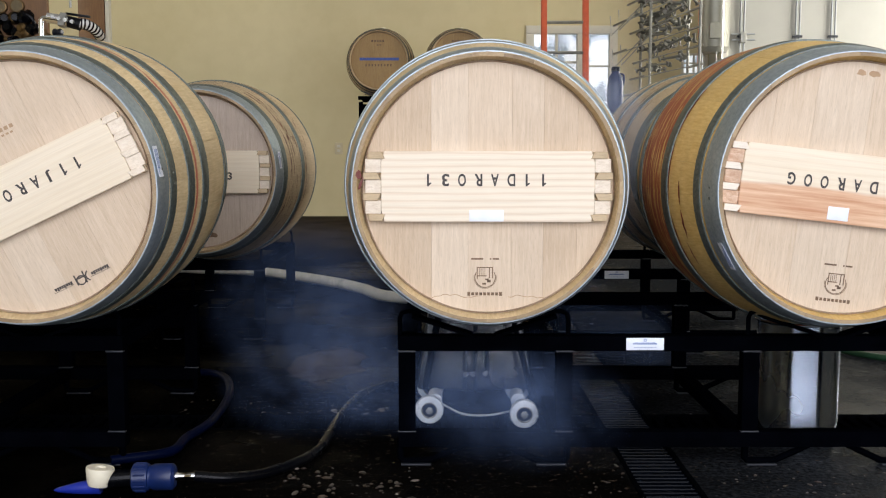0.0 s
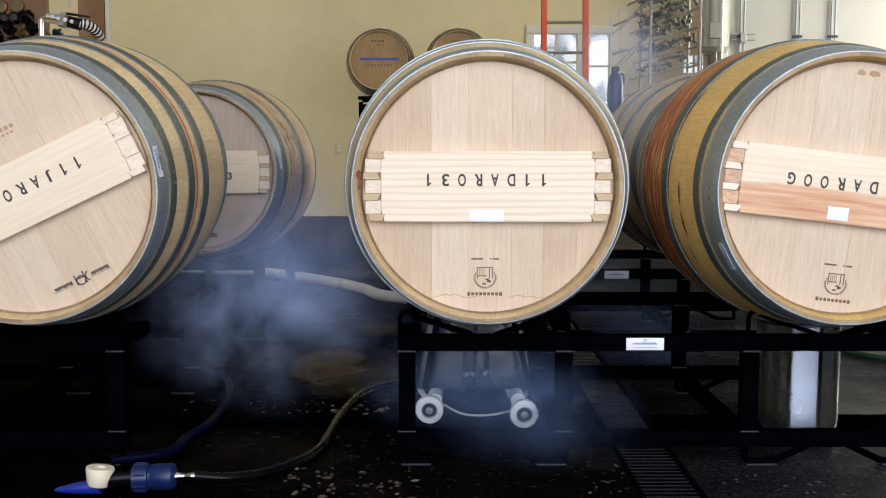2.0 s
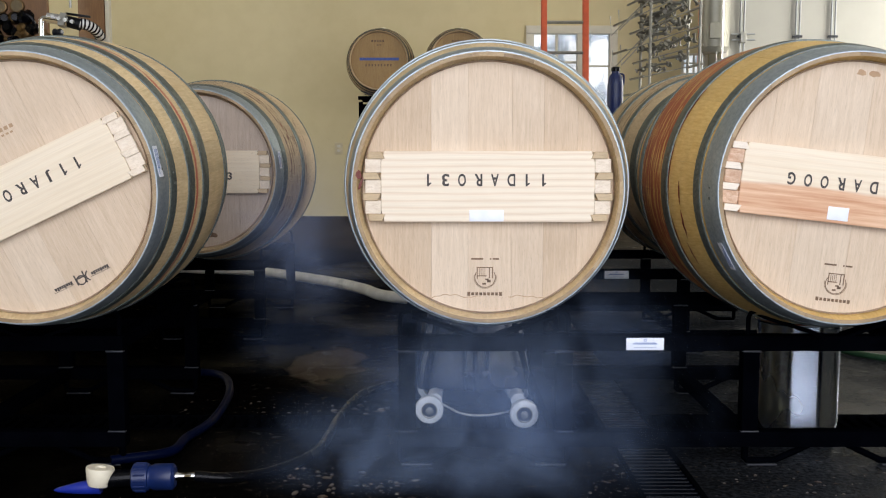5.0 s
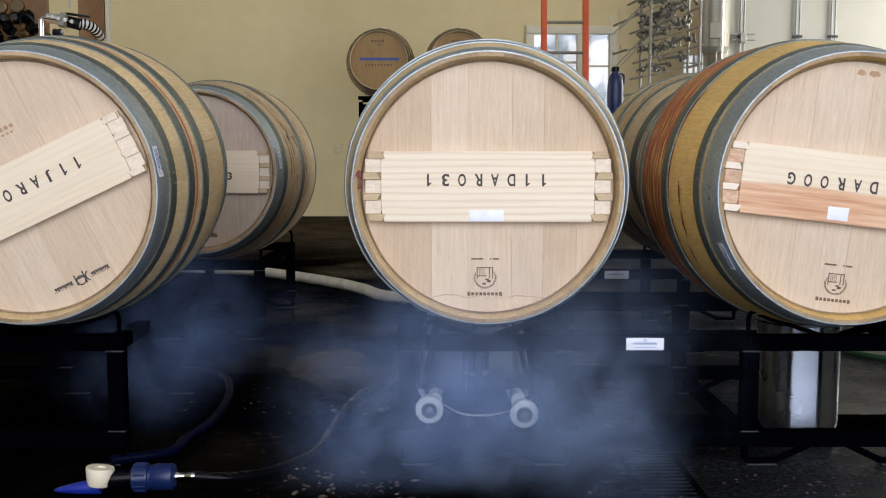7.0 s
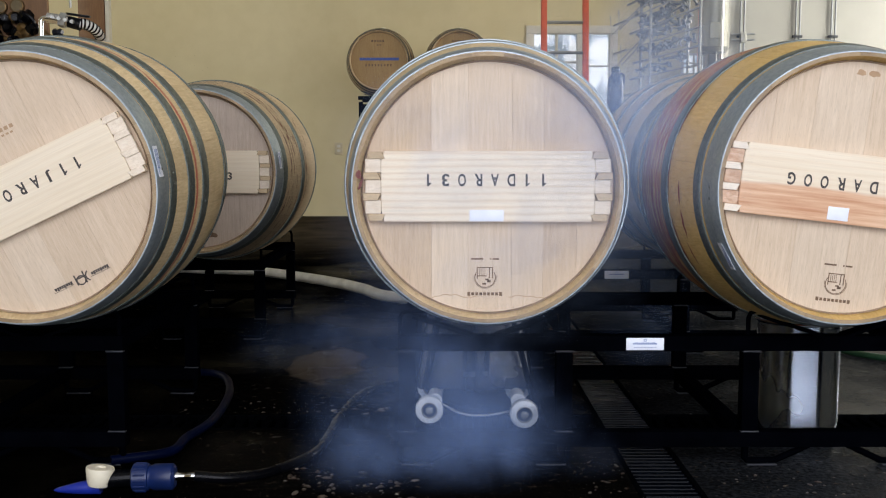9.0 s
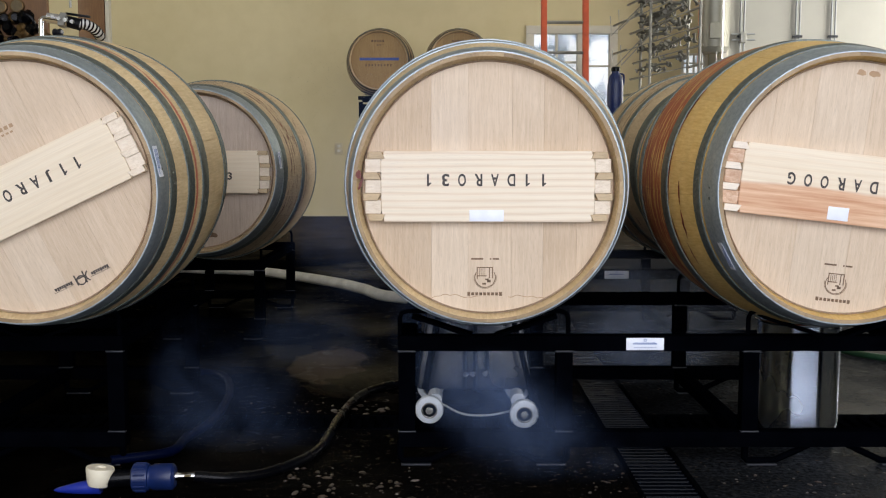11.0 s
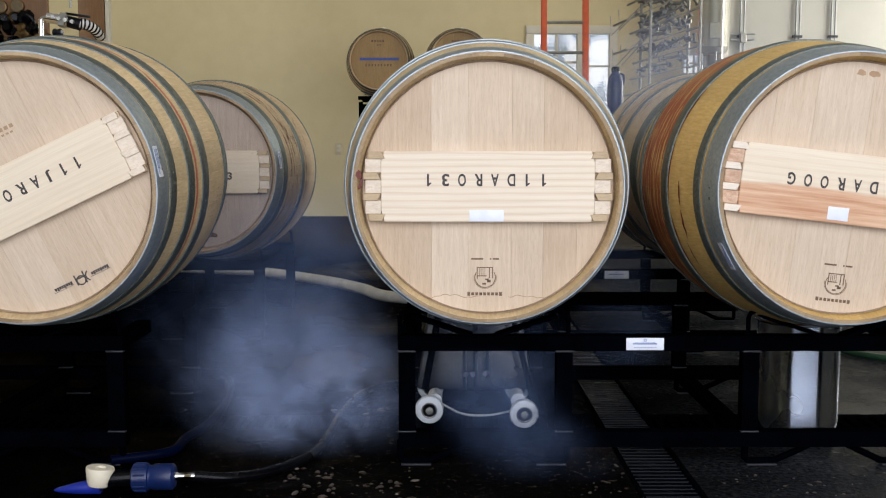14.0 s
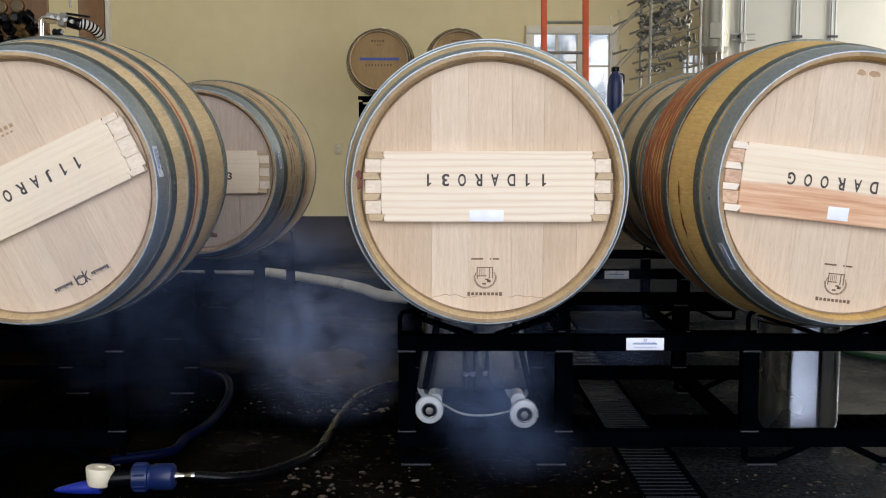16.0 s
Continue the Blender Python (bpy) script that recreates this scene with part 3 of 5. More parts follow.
def script_stamp():
    """A burnt-in monogram between two rows of illegible letters."""
    bm = bmesh.new()
    for i in range(8):
        for x in (-0.064 + i * 0.0052, 0.022 + i * 0.0052):
            box(x, x + 0.0042, -0.0002, 0.0002, -0.0032, 0.0032 if i % 3 else 0.0045, 0, bm)
    box(-0.066, -0.020, -0.0002, 0.0002, 0.0055, 0.0065, 0, bm)
    box(0.020, 0.066, -0.0002, 0.0002, 0.0055, 0.0065, 0, bm)
    ring_flat(0.010, 0.013, -0.022, 0.002, radians(-70), radians(60), bm=bm)
    ring_flat(0.008, 0.011, 0.002, 0.004, bm=bm)
    box(-0.009, -0.006, -0.0002, 0.0002, -0.014, 0.014, 0, bm)
    box(0.011, 0.014, -0.0002, 0.0002, -0.012, 0.012, 0, bm)
    box(-0.009, 0.014, -0.0002, 0.0002, -0.003, 0.000, 0, bm)
    return mesh_of(bm, INK, False, "maker_stamp")


STAVE_MESH, HOOP_MESH = {}, {}
RIVET = mesh_of(lathe([(0.0036, 0.0), (0.0032, 0.0013), (0.0012, 0.0020)], 10), HOOP_GREEN, True, "rivet")


def barrel(label, m, roll, staves, hoops, boards, head, bar=None, text="", text_at=(0, 0), text_wide=0.25, group="oak barrels", seam=0, back_hoops=True, hoop_finish=None, inner_finish=None, bar_x=0.0, bar_z=0.0, bar_w=0.217, bar_h=0.074, pegs=None, blocks=None):
    """A barrel on its side: y runs from the front head to the back, roll turns it round its axis."""
    hoop_finish, pegs, blocks = hoop_finish or HOOP, pegs or PINE_PEG, blocks or PINE_BLOCK
    b = thing("wine_barrel", label, "barrel", m @ pose(0, 0, 0, 0, roll, 0), group)
    if staves.name not in STAVE_MESH:
        STAVE_MESH[staves.name] = stave_mesh(staves)
    for k in range(STAVES):
        part("stave", STAVE_MESH[staves.name], None, b, m=pose(0, 0, 0, 0, 360 * (k + 0.5) / STAVES, 0))
    ends = list(hoops) + ([(LENGTH - y1, LENGTH - y0) for y0, y1 in hoops] if back_hoops else [])
    for i, h in enumerate(ends):
        key = (round(h[0], 4), round(h[1], 4), hoop_finish if i % len(hoops) == 0 else inner_finish or hoop_finish)
        if key not in HOOP_MESH:
            HOOP_MESH[key] = hoop_mesh(*key)
        hp = part("hoop", HOOP_MESH[key], None, b, "flat steel hoop", pose(0, 0, 0, 0, seam + 7 * i, 0))
        ym = (key[0] + key[1]) / 2
        for q in (-0.012, 0.012):
            part("rivet", RIVET, None, hp, m=pose(q, ym, radius(ym) + 0.0034))
    y = 0.030
    cuts = boards
    for i, (x0, x1) in enumerate(zip(cuts, cuts[1:])):
        part("head_board", head_board(x0, x1, R_END - 0.0145, y, head[i % len(head)]), None, b)
    # brown ring at the croze, coloured as the chime's inner shadow
    part("croze_groove", tube([(0.2664 * math.sin(q), y, 0.2664 * math.cos(q)) for q in (i * math.pi / 48 for i in range(97))], 0.0017, 6), CROZE_SHADOW, b, "dark croze ring standing for the shadow inside the chime")
    part("back_head", lathe([(0.001, LENGTH - 0.045), (R_END - 0.02, LENGTH - 0.045), (R_END - 0.02, LENGTH - 0.03), (0.001, LENGTH - 0.03)], 40, "y"), OAK_OLD, b)
    if bar:
        part("head_bar", bar_mesh(bar, bar_w, bar_h), None, b, "pale pine bar across the head", pose(bar_x, 0.008, bar_z))
        part("bar_tongue", box(-0.254, 0.254, 0.021, 0.0285, bar_z - 0.068, bar_z + 0.068, 0.001), PINE_END, b)
        k, gap = bar_h / 0.074, 0.0 if pegs is blocks else 0.004
        for s in (-1, 1):
            for z in (-0.0655, -0.022, 0.022, 0.0655):
                outer = abs(z) > 0.05
                part("peg", peg_mesh(s, 1 if z > 0 else -1, 0.034 - (0.002 if outer else 0.0), pegs), None, b, m=pose(bar_x + s * (bar_w + (0.002 if outer else 0.0072 + gap)), 0.008, z * k + bar_z))
            for z in (-0.0437, 0.0, 0.0437):
                part("end_block", end_block_mesh(s, blocks), None, b, m=pose(bar_x + s * (bar_w + 0.0073), 0.0095, z * k + bar_z))
        if text:
            for i, ch in enumerate(text):
                part("letter", letter_mesh(ch), None, b, m=pose(text_at[0] + (i - (len(text) - 1) / 2) * text_wide, 0.0074, text_at[1]))
    return b


HOOPS_A = [(0.0, 0.053), (0.063, 0.093), (0.163, 0.203), (0.265, 0.316)]
HOOPS_M = [(0.005, 0.048), (0.150, 0.188), (0.285, 0.332)]
HOOPS_B = [(0.0, 0.066), (0.080, 0.110), (0.268, 0.312)]
FULL = 0.2715

mid = barrel("pale new oak barrel with inverted stencilled code on a black rack", pose(0.094, 2.14, 0.662, 1.0, 0, -1.5) @ Matrix.Scale(1.006, 4), 180, STAVE_PALE, HOOPS_M,
             [-FULL, -0.190, -0.119, -0.052, 0.041, 0.119, FULL][::1], [OAK_HEAD, OAK_HEAD, OAK_LIGHT, OAK_LIGHT, OAK_PALE, OAK_HEAD], PINE, "11DARO31", (0.002, -0.019), 0.0345, bar_z=-0.005)
part("maker_stamp", maker_stamp(), None, mid, "burnt-in round maker's emblem", pose(0.004, 0.0294, 0.190))
left = barrel("pale oak barrel with four steel hoops, rolled so its code slants", pose(-0.894, 2.14, 0.661, 2.3, 0, 3) @ Matrix.Scale(1.012, 4), 154.5, STAVE_STRIPE, HOOPS_A,
              [-FULL, -0.185, -0.085, 0.016, 0.10, 0.18, FULL], [OAK_LIGHT, OAK_LIGHT, OAK_LIGHT, OAK_PALE, OAK_LIGHT, OAK_PALE], PINE_PLAIN, "11JARO29", (-0.020, 0.001), 0.0327, bar_z=0.009, bar_h=0.069, seam=-75, pegs=PINE_BLOCK, inner_finish=HOOP_GREEN)
part("maker_stamp", script_stamp(), None, left, "burnt-in monogram with illegible lettering", pose(-0.018, 0.0294, 0.221))
_bm = bmesh.new()
for _i in range(4):
    box(-0.022 + _i * 0.012, -0.014 + _i * 0.012, -0.0002, 0.0002, -0.004, 0.004, 0, _bm)
    box(-0.016 + _i * 0.010, -0.010 + _i * 0.010, -0.0002, 0.0002, 0.010, 0.014, 0, _bm)
part("head_print", _bm, MARK, left, "faint illegible burnt print", pose(-0.022, 0.0294, -0.128))
right = barrel("yellowed oak barrel with red wine stains on a black rack", pose(0.867, 2.14, 0.661, 0.8, 0, 0.1) @ Matrix.Scale(1.010, 4), 186.5, STAVE_YELLOW, HOOPS_B,
               [-FULL, -0.20, -0.11, -0.018, 0.097, 0.18, FULL], [OAK_LIGHT, OAK_LIGHT, OAK_LIGHT, OAK_PALE, OAK_LIGHT, OAK_LIGHT], PINE_RED, "11DAROOG", (0.0100, -0.0085), 0.0348, bar_w=0.222, bar_x=0.007, seam=82, pegs=PINE_BRIGHT, blocks=PINE_ROSY, inner_finish=HOOP_GREEN)
part("maker_stamp", maker_stamp(), None, right, "burnt-in round maker's emblem", pose(-0.003, 0.0294, 0.203))
third = barrel("weathered oak barrel with stamped bar on the rear rack", pose(-0.879, 3.6, 0.668, 0, 0, -1.5) @ Matrix.Scale(1.02, 4), 0, STAVE_OLD, [(0.0, 0.06), (0.064, 0.098), (0.262, 0.300)],
               [-FULL, -0.16, -0.05, 0.05, 0.15, FULL], [OAK_GREY], PINE_PLAIN, "3", (0.121, -0.014), 0.016, inner_finish=HOOP_GREEN)
barrel("weathered oak barrel standing behind the stained barrel", pose(0.940, 3.43, 0.682) @ Matrix.Scale(1.02, 4), 170, STAVE_OLD, [(0.0, 0.045), (0.150, 0.180), (0.300, 0.332)],
       [-FULL, -0.16, -0.05, 0.05, 0.15, FULL], [OAK_GREY], PINE, hoop_finish=HOOP_GREEN)
barrel("weathered oak barrel hidden behind the middle barrel", pose(0.20, 3.43, 0.665), 180, STAVE_OLD, [(0.0, 0.06), (0.064, 0.098), (0.262, 0.300)],
       [-FULL, -0.1, 0.1, FULL], [OAK_GREY], PINE)
far_barrels = []
for x in (-0.62, 0.155):
    fb = barrel("aged brown oak barrel stacked high by the back wall", pose(x, 9.9, 1.61), 0, STAVE_OLD, [(0.0, 0.05), (0.10, 0.135), (0.262, 0.300)],
                [-FULL, -0.16, -0.05, 0.05, 0.15, FULL], [OAK_OLD], None, group="stacked barrels", hoop_finish=HOOP_DARK)
    far_barrels.append(fb)
    part("tape", box(-0.185, 0.195, 0.0285, 0.0298, 0.000, 0.026), TAPE, fb, "blue masking tape strip")
    bm = bmesh.new()
    for i in range(9):
        box(-0.13 + i * 0.030, -0.116 + i * 0.030, 0.029, 0.0298, -0.056, -0.034, 0, bm)
    for i in range(5):
        box(-0.07 + i * 0.026, -0.052 + i * 0.026, 0.029, 0.0298, 0.175, 0.195, 0, bm)
    for i in range(3):
        box(-0.02 + i * 0.017, -0.008 + i * 0.017, 0.029, 0.0298, 0.142, 0.152, 0, bm)
    part("stencil_bars", bm, BRAND, fb, "illegible burnt lettering")
    part("bung", lathe([(0.03, 0), (0.028, 0.02), (0.022, 0.028)], 16), CREAM_RUBBER, fb, "", pose(0.02, 0.465, R_BULGE - 0.004))


def stain(b, x, z, w, h, material, label, y=0.0296, turn=0, seed=1.0):
    """A thin blot with a wandering edge on the head."""
    bm = bmesh.new()
    ring = []
    for i in range(26):
        a = 2 * math.pi * i / 26
        r = 1 + 0.45 * noise.noise(Vector((math.cos(a) * 1.5 + seed, math.sin(a) * 1.5, seed)))
        ring.append((w * r * math.cos(a), h * r * math.sin(a)))
    front = [bm.verts.new((px, 0, pz)) for px, pz in ring]
    back = [bm.verts.new((px, 0.0004, pz)) for px, pz in ring]
    bm.faces.new(front[::-1])
    bm.faces.new(back)
    for i in range(26):
        j = (i + 1) % 26
        bm.faces.new((front[i], front[j], back[j], back[i]))
    bmesh.ops.recalc_face_normals(bm, faces=bm.faces[:])
    part("stain", bm, material, b, label, pose(x, y, z, 0, turn, 0), False)


def tide_line(b, x0, x1, z, seed):
    """The wavering edge left by a trickle across the head."""
    pts = []
    for i in range(41):
        x = x0 + (x1 - x0) * i / 40
        pts.append((x, 0.0300, z + 0.010 * noise.noise(Vector((x * 18, seed, 0))) + 0.004 * noise.noise(Vector((x * 70, seed, 3)))))
    part("water_mark", tube(pts, 0.0007, 6), MARK, b, "faint brown water mark")


def drip(b, roll, y, a0, a1, w, material, seed, label="dried red wine run"):
    """A thin run of wine round the staves, from angle a0 to a1 off the top."""
    bm = bmesh.new()
    n, rows = 16, []
    for i in range(n + 1):
        a = radians(a0 + (a1 - a0) * i / n - roll)
        half = 0.5 * w * math.sin(math.pi * (0.08 + 0.86 * i / n)) * (1 + 0.7 * noise.noise(Vector((i * 0.6, seed, 0))))
        mid_y = y + 0.3 * w * noise.noise(Vector((i * 0.3, seed, 5)))
        row = []
        for q in (-1, 1):
            yy = mid_y + q * half
            r = radius(yy) + 0.0011
            row.append(bm.verts.new((r * math.sin(a), yy, r * math.cos(a))))
        rows.append(row)
    for p, q in zip(rows, rows[1:]):
        bm.faces.new((p[0], p[1], q[1], q[0]))
    bmesh.ops.solidify(bm, geom=bm.faces[:], thickness=0.0008)
    bmesh.ops.recalc_face_normals(bm, faces=bm.faces[:])
    part("wine_run", bm, material, b, label)


for _y, _a0, _a1, _w, _seed in ((0.192, 272, 262, 0.008, 1), (0.190, 260, 248, 0.010, 2), (0.205, 246, 236, 0.007, 3), (0.262, 312, 290, 0.008, 4), (0.261, 288, 262, 0.006, 5), (0.258, 258, 228, 0.008, 6)):
    drip(right, 186.5, _y, _a0, _a1, _w, WINE_RED, _seed)
for _y, _a0, _a1, _w, _seed in ((0.170, 56, 62, 0.012, 7), (0.190, 60, 66, 0.010, 8), (0.176, 65, 70, 0.016, 9), (0.330, 84, 92, 0.012, 10), (0.34, 22, 34, 0.010, 11), (0.37, 12, 24, 0.008, 12)):
    drip(third, 0, _y, _a0, _a1, _w, WINE_BROWN, _seed)
tide_line(mid, -0.135, -0.045, 0.232, 1.3)
tide_line(mid, 0.020, 0.135, 0.232, 4.1)
stain(mid, 0.270, -0.030, 0.006, 0.009, WINE, "dark red wine blot", -0.0006, 0, 2.0)
stain(mid, 0.266, -0.012, 0.003, 0.012, WINE, "dark red wine blot", -0.0006, 20, 5.0)
stain(right, 0.012, -0.243, 0.010, 0.006, MARK, "faint brown blot", 0.0296, 0, 3.0)
stain(right, -0.016, -0.243, 0.013, 0.006, MARK, "faint brown blot", 0.0296, 0, 7.0)
stain(third, 0.05, -0.22, 0.020, 0.010, BRAND, "dark burnt blot", 0.0296, 15, 9.0)


def hoop_sticker(b, turn, y, w, h):
    """A small paper label stuck on the front hoop."""
    s = part("sticker", box(-w / 2, w / 2, -h / 2, h / 2, 0, 0.0006), STICKER, b, "white paper sticker", pose(0, 0, 0, 0, turn, 0) @ pose(0, y, radius(y) + 0.0044, 6.0, 0, 0))
    bm = bmesh.new()
    for i in range(3):
        box(-w * 0.4, w * (0.4 - 0.15 * i), -h * 0.3 + i * h * 0.25, -h * 0.2 + i * h * 0.25, 0.0006, 0.0009, 0, bm)
    part("print", bm, STICKER_BLUE, s, "illegible blue print")


# ---- racks ----
def rack(label, m, half=0.616, depth=0.75, cradles=(-0.4145, 0.405), plate=True):
    """A two-barrel steel rack; x centred, y from its front face, z from the floor."""
    r = thing("barrel_rack", label, "barrel rack", m, "barrel racks")
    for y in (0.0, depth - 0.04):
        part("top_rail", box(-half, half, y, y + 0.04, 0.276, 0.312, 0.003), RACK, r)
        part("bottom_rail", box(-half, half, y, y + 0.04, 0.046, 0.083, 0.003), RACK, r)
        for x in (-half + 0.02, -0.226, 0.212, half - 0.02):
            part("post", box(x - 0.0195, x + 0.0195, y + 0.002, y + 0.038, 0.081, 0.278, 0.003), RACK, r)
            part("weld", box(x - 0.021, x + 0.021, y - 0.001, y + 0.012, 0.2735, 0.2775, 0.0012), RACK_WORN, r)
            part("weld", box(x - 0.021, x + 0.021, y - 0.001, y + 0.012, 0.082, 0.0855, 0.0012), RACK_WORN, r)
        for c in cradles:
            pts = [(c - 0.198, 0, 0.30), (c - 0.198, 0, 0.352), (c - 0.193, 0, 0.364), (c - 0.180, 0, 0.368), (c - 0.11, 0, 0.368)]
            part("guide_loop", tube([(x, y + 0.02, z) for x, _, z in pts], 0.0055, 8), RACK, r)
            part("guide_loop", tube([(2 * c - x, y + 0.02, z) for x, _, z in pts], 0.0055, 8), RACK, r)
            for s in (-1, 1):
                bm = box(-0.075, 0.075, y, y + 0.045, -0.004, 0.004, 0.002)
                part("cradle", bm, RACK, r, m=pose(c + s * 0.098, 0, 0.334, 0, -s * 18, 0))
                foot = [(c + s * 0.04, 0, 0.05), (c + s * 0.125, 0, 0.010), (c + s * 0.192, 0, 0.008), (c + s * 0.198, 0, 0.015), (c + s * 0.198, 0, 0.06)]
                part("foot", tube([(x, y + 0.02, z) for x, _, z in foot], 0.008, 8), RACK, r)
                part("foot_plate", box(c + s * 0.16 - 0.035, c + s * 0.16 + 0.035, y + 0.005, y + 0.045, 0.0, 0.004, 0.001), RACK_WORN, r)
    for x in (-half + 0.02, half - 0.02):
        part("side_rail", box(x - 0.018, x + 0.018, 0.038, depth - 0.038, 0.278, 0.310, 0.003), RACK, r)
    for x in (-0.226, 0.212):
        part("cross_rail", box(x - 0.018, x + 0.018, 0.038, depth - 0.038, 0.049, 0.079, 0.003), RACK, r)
    if plate:
        p = part("name_plate", box(-0.044, 0.044, -0.0015, 0.0, 0.279, 0.308, 0.0007), STICKER, r, "white name plate", pose(-0.039, 0, 0))
        bm = bmesh.new()
        for i in range(13):
            box(-0.028 + i * 0.0043, -0.0250 + i * 0.0043, -0.0020, -0.0015, 0.2925, 0.2965 + 0.0008 * (i % 3), 0, bm)
        ring_flat(0.0020, 0.0036, 0, 0.3025, bm=bm)
        for v in bm.verts:
            v.co.y = min(v.co.y, -0.0016)
        for i in range(16):
            box(-0.026 + i * 0.0033, -0.0242 + i * 0.0033, -0.0020, -0.0015, 0.2850, 0.2866, 0, bm)
        part("print", bm, STICKER_BLUE, p, "illegible blue print")
    return r


rack("black steel barrel rack with a white name plate", pose(0.511, 2.34, 0))
rack("black steel barrel rack in deep shade", pose(-1.365, 2.34, 0), plate=False)
rack("black steel barrel rack behind the front row", pose(0.671, 3.67, 0))
rack("black steel barrel rack under the weathered barrel", pose(-1.318, 3.95, 0), depth=0.85, plate=False)
part("sticker", box(-0.036, 0.036, 0.0072, 0.0078, 0.044, 0.068, 0.0002), STICKER, mid, "faded paper sticker on the bar", pose(0.002, 0, 0))
part("sticker", box(-0.024, 0.020, 0.0072, 0.0078, 0.040, 0.068, 0.0002), STICKER, right, "torn white paper sticker", pose(0.026, 0, 0))
hoop_sticker(left, -154.5 + 78.5, 0.0145, 0.066, 0.026)
hoop_sticker(right, -186.5 + 241, 0.024, 0.065, 0.026)
hoop_sticker(third, 82, 0.032, 0.060, 0.024)


# ---- building ----
X0, X1, Y0, Y1, TOP = -6.3, 6.8, -2.45, 11.55, 5.0


def wall_with_hole(name, along, at, lo, hi, h0, h1, z0, z1, label):
    """A wall along x or y with an opening h0..h1 by z0..z1."""
    bm = bmesh.new()
    for a0, a1, b0, b1 in ((lo, h0, 0, TOP), (h1, hi, 0, TOP), (h0, h1, z1, TOP), (h0, h1, 0, z0)):
        if a1 - a0 > 0.001 and b1 - b0 > 0.001:
            if along == "x":
                box(a0, a1, at, at + 0.2, b0, b1, 0, bm)
            else:
                box(at, at + 0.2, a0, a1, b0, b1, 0, bm)
    return solid(name, bm, WALL, label, "wall", kind="structure", smooth=False)


def floor_and_drains():
    dx0, dx1, dy0, dy1 = 0.425, 0.570, 2.66, 2.81
    bm = bmesh.new()
    for a0, a1, b0, b1 in ((-60, dx0, -60, dy0), (dx1, 60, -60, dy0), (-60, dx0, dy1, 60), (dx1, 60, dy1, 60)):
        box(a0, a1, b0, b1, -0.12, 0.0, 0, bm)
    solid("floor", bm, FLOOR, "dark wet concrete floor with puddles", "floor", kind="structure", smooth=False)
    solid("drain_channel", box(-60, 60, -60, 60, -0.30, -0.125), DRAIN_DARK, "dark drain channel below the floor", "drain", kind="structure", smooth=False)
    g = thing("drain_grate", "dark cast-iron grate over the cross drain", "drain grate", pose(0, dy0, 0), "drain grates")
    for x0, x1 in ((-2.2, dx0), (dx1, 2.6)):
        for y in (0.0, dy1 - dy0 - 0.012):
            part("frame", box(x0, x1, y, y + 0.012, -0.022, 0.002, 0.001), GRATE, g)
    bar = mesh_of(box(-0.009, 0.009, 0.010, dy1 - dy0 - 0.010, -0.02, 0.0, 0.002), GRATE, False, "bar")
    x = -1.6
    while x < 2.2:
        if not dx0 - 0.02 < x < dx1 + 0.02:
            part("bar", bar, None, g, m=pose(x, 0, 0, 0, 0, 0))
        x += 0.036
    g = thing("drain_grate", "dark slotted grate running between the racks", "drain grate", pose(dx0, 1.7, 0), "drain grates")
    for x in (0.0, dx1 - dx0 - 0.012):
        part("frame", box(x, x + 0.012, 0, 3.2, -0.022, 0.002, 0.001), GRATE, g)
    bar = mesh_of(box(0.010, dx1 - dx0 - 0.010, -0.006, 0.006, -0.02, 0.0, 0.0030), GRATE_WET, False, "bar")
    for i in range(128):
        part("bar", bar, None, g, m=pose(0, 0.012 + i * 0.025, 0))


floor_and_drains()
WX0, WX1, WZ0, WZ1 = 0.93, 1.955, 1.10, 2.135
SX0, SX1, SZ0, SZ1 = 2.67, 2.97, 1.40, 1.83


def north_wall():
    """The back wall, with a sliding window and a small added one in the corner."""
    bm = bmesh.new()
    for x0, x1, z0, z1 in ((X0, WX0, 0, TOP), (WX0, WX1, 0, WZ0), (WX0, WX1, WZ1, TOP), (WX1, SX0, 0, TOP), (SX0, SX1, 0, SZ0), (SX0, SX1, SZ1, TOP), (SX1, X1 + 0.2, 0, TOP)):
        box(x0, x1, Y1, Y1 + 0.2, z0, z1, 0, bm)
    solid("wall_north", bm, WALL, "cream painted back wall with a window and a small added one", "wall", kind="structure", smooth=False)


north_wall()
wall_with_hole("wall_south", "x", Y0 - 0.2, X0, X1 + 0.2, -2.7, 4.5, 0, 4.5, "front wall with a wide open roller door")
# side openings out of view, added so the fill lamps reach the back wall
wall_with_hole("wall_east", "y", X1, Y0 - 0.2, Y1, 6.9, 10.3, 0, 3.7, "unseen side wall with an opening added for fill light")
wall_with_hole("wall_west", "y", X0 - 0.2, Y0 - 0.2, Y1 + 0.2, 6.0, 9.2, 0, 3.7, "unseen side wall with an opening added for fill light")
solid("ceiling", box(X0 - 0.2, X1 + 0.2, Y0 - 0.2, Y1 + 0.2, TOP, TOP + 0.2), CEILING, "plain white ceiling", "ceiling", kind="structure", smooth=False)


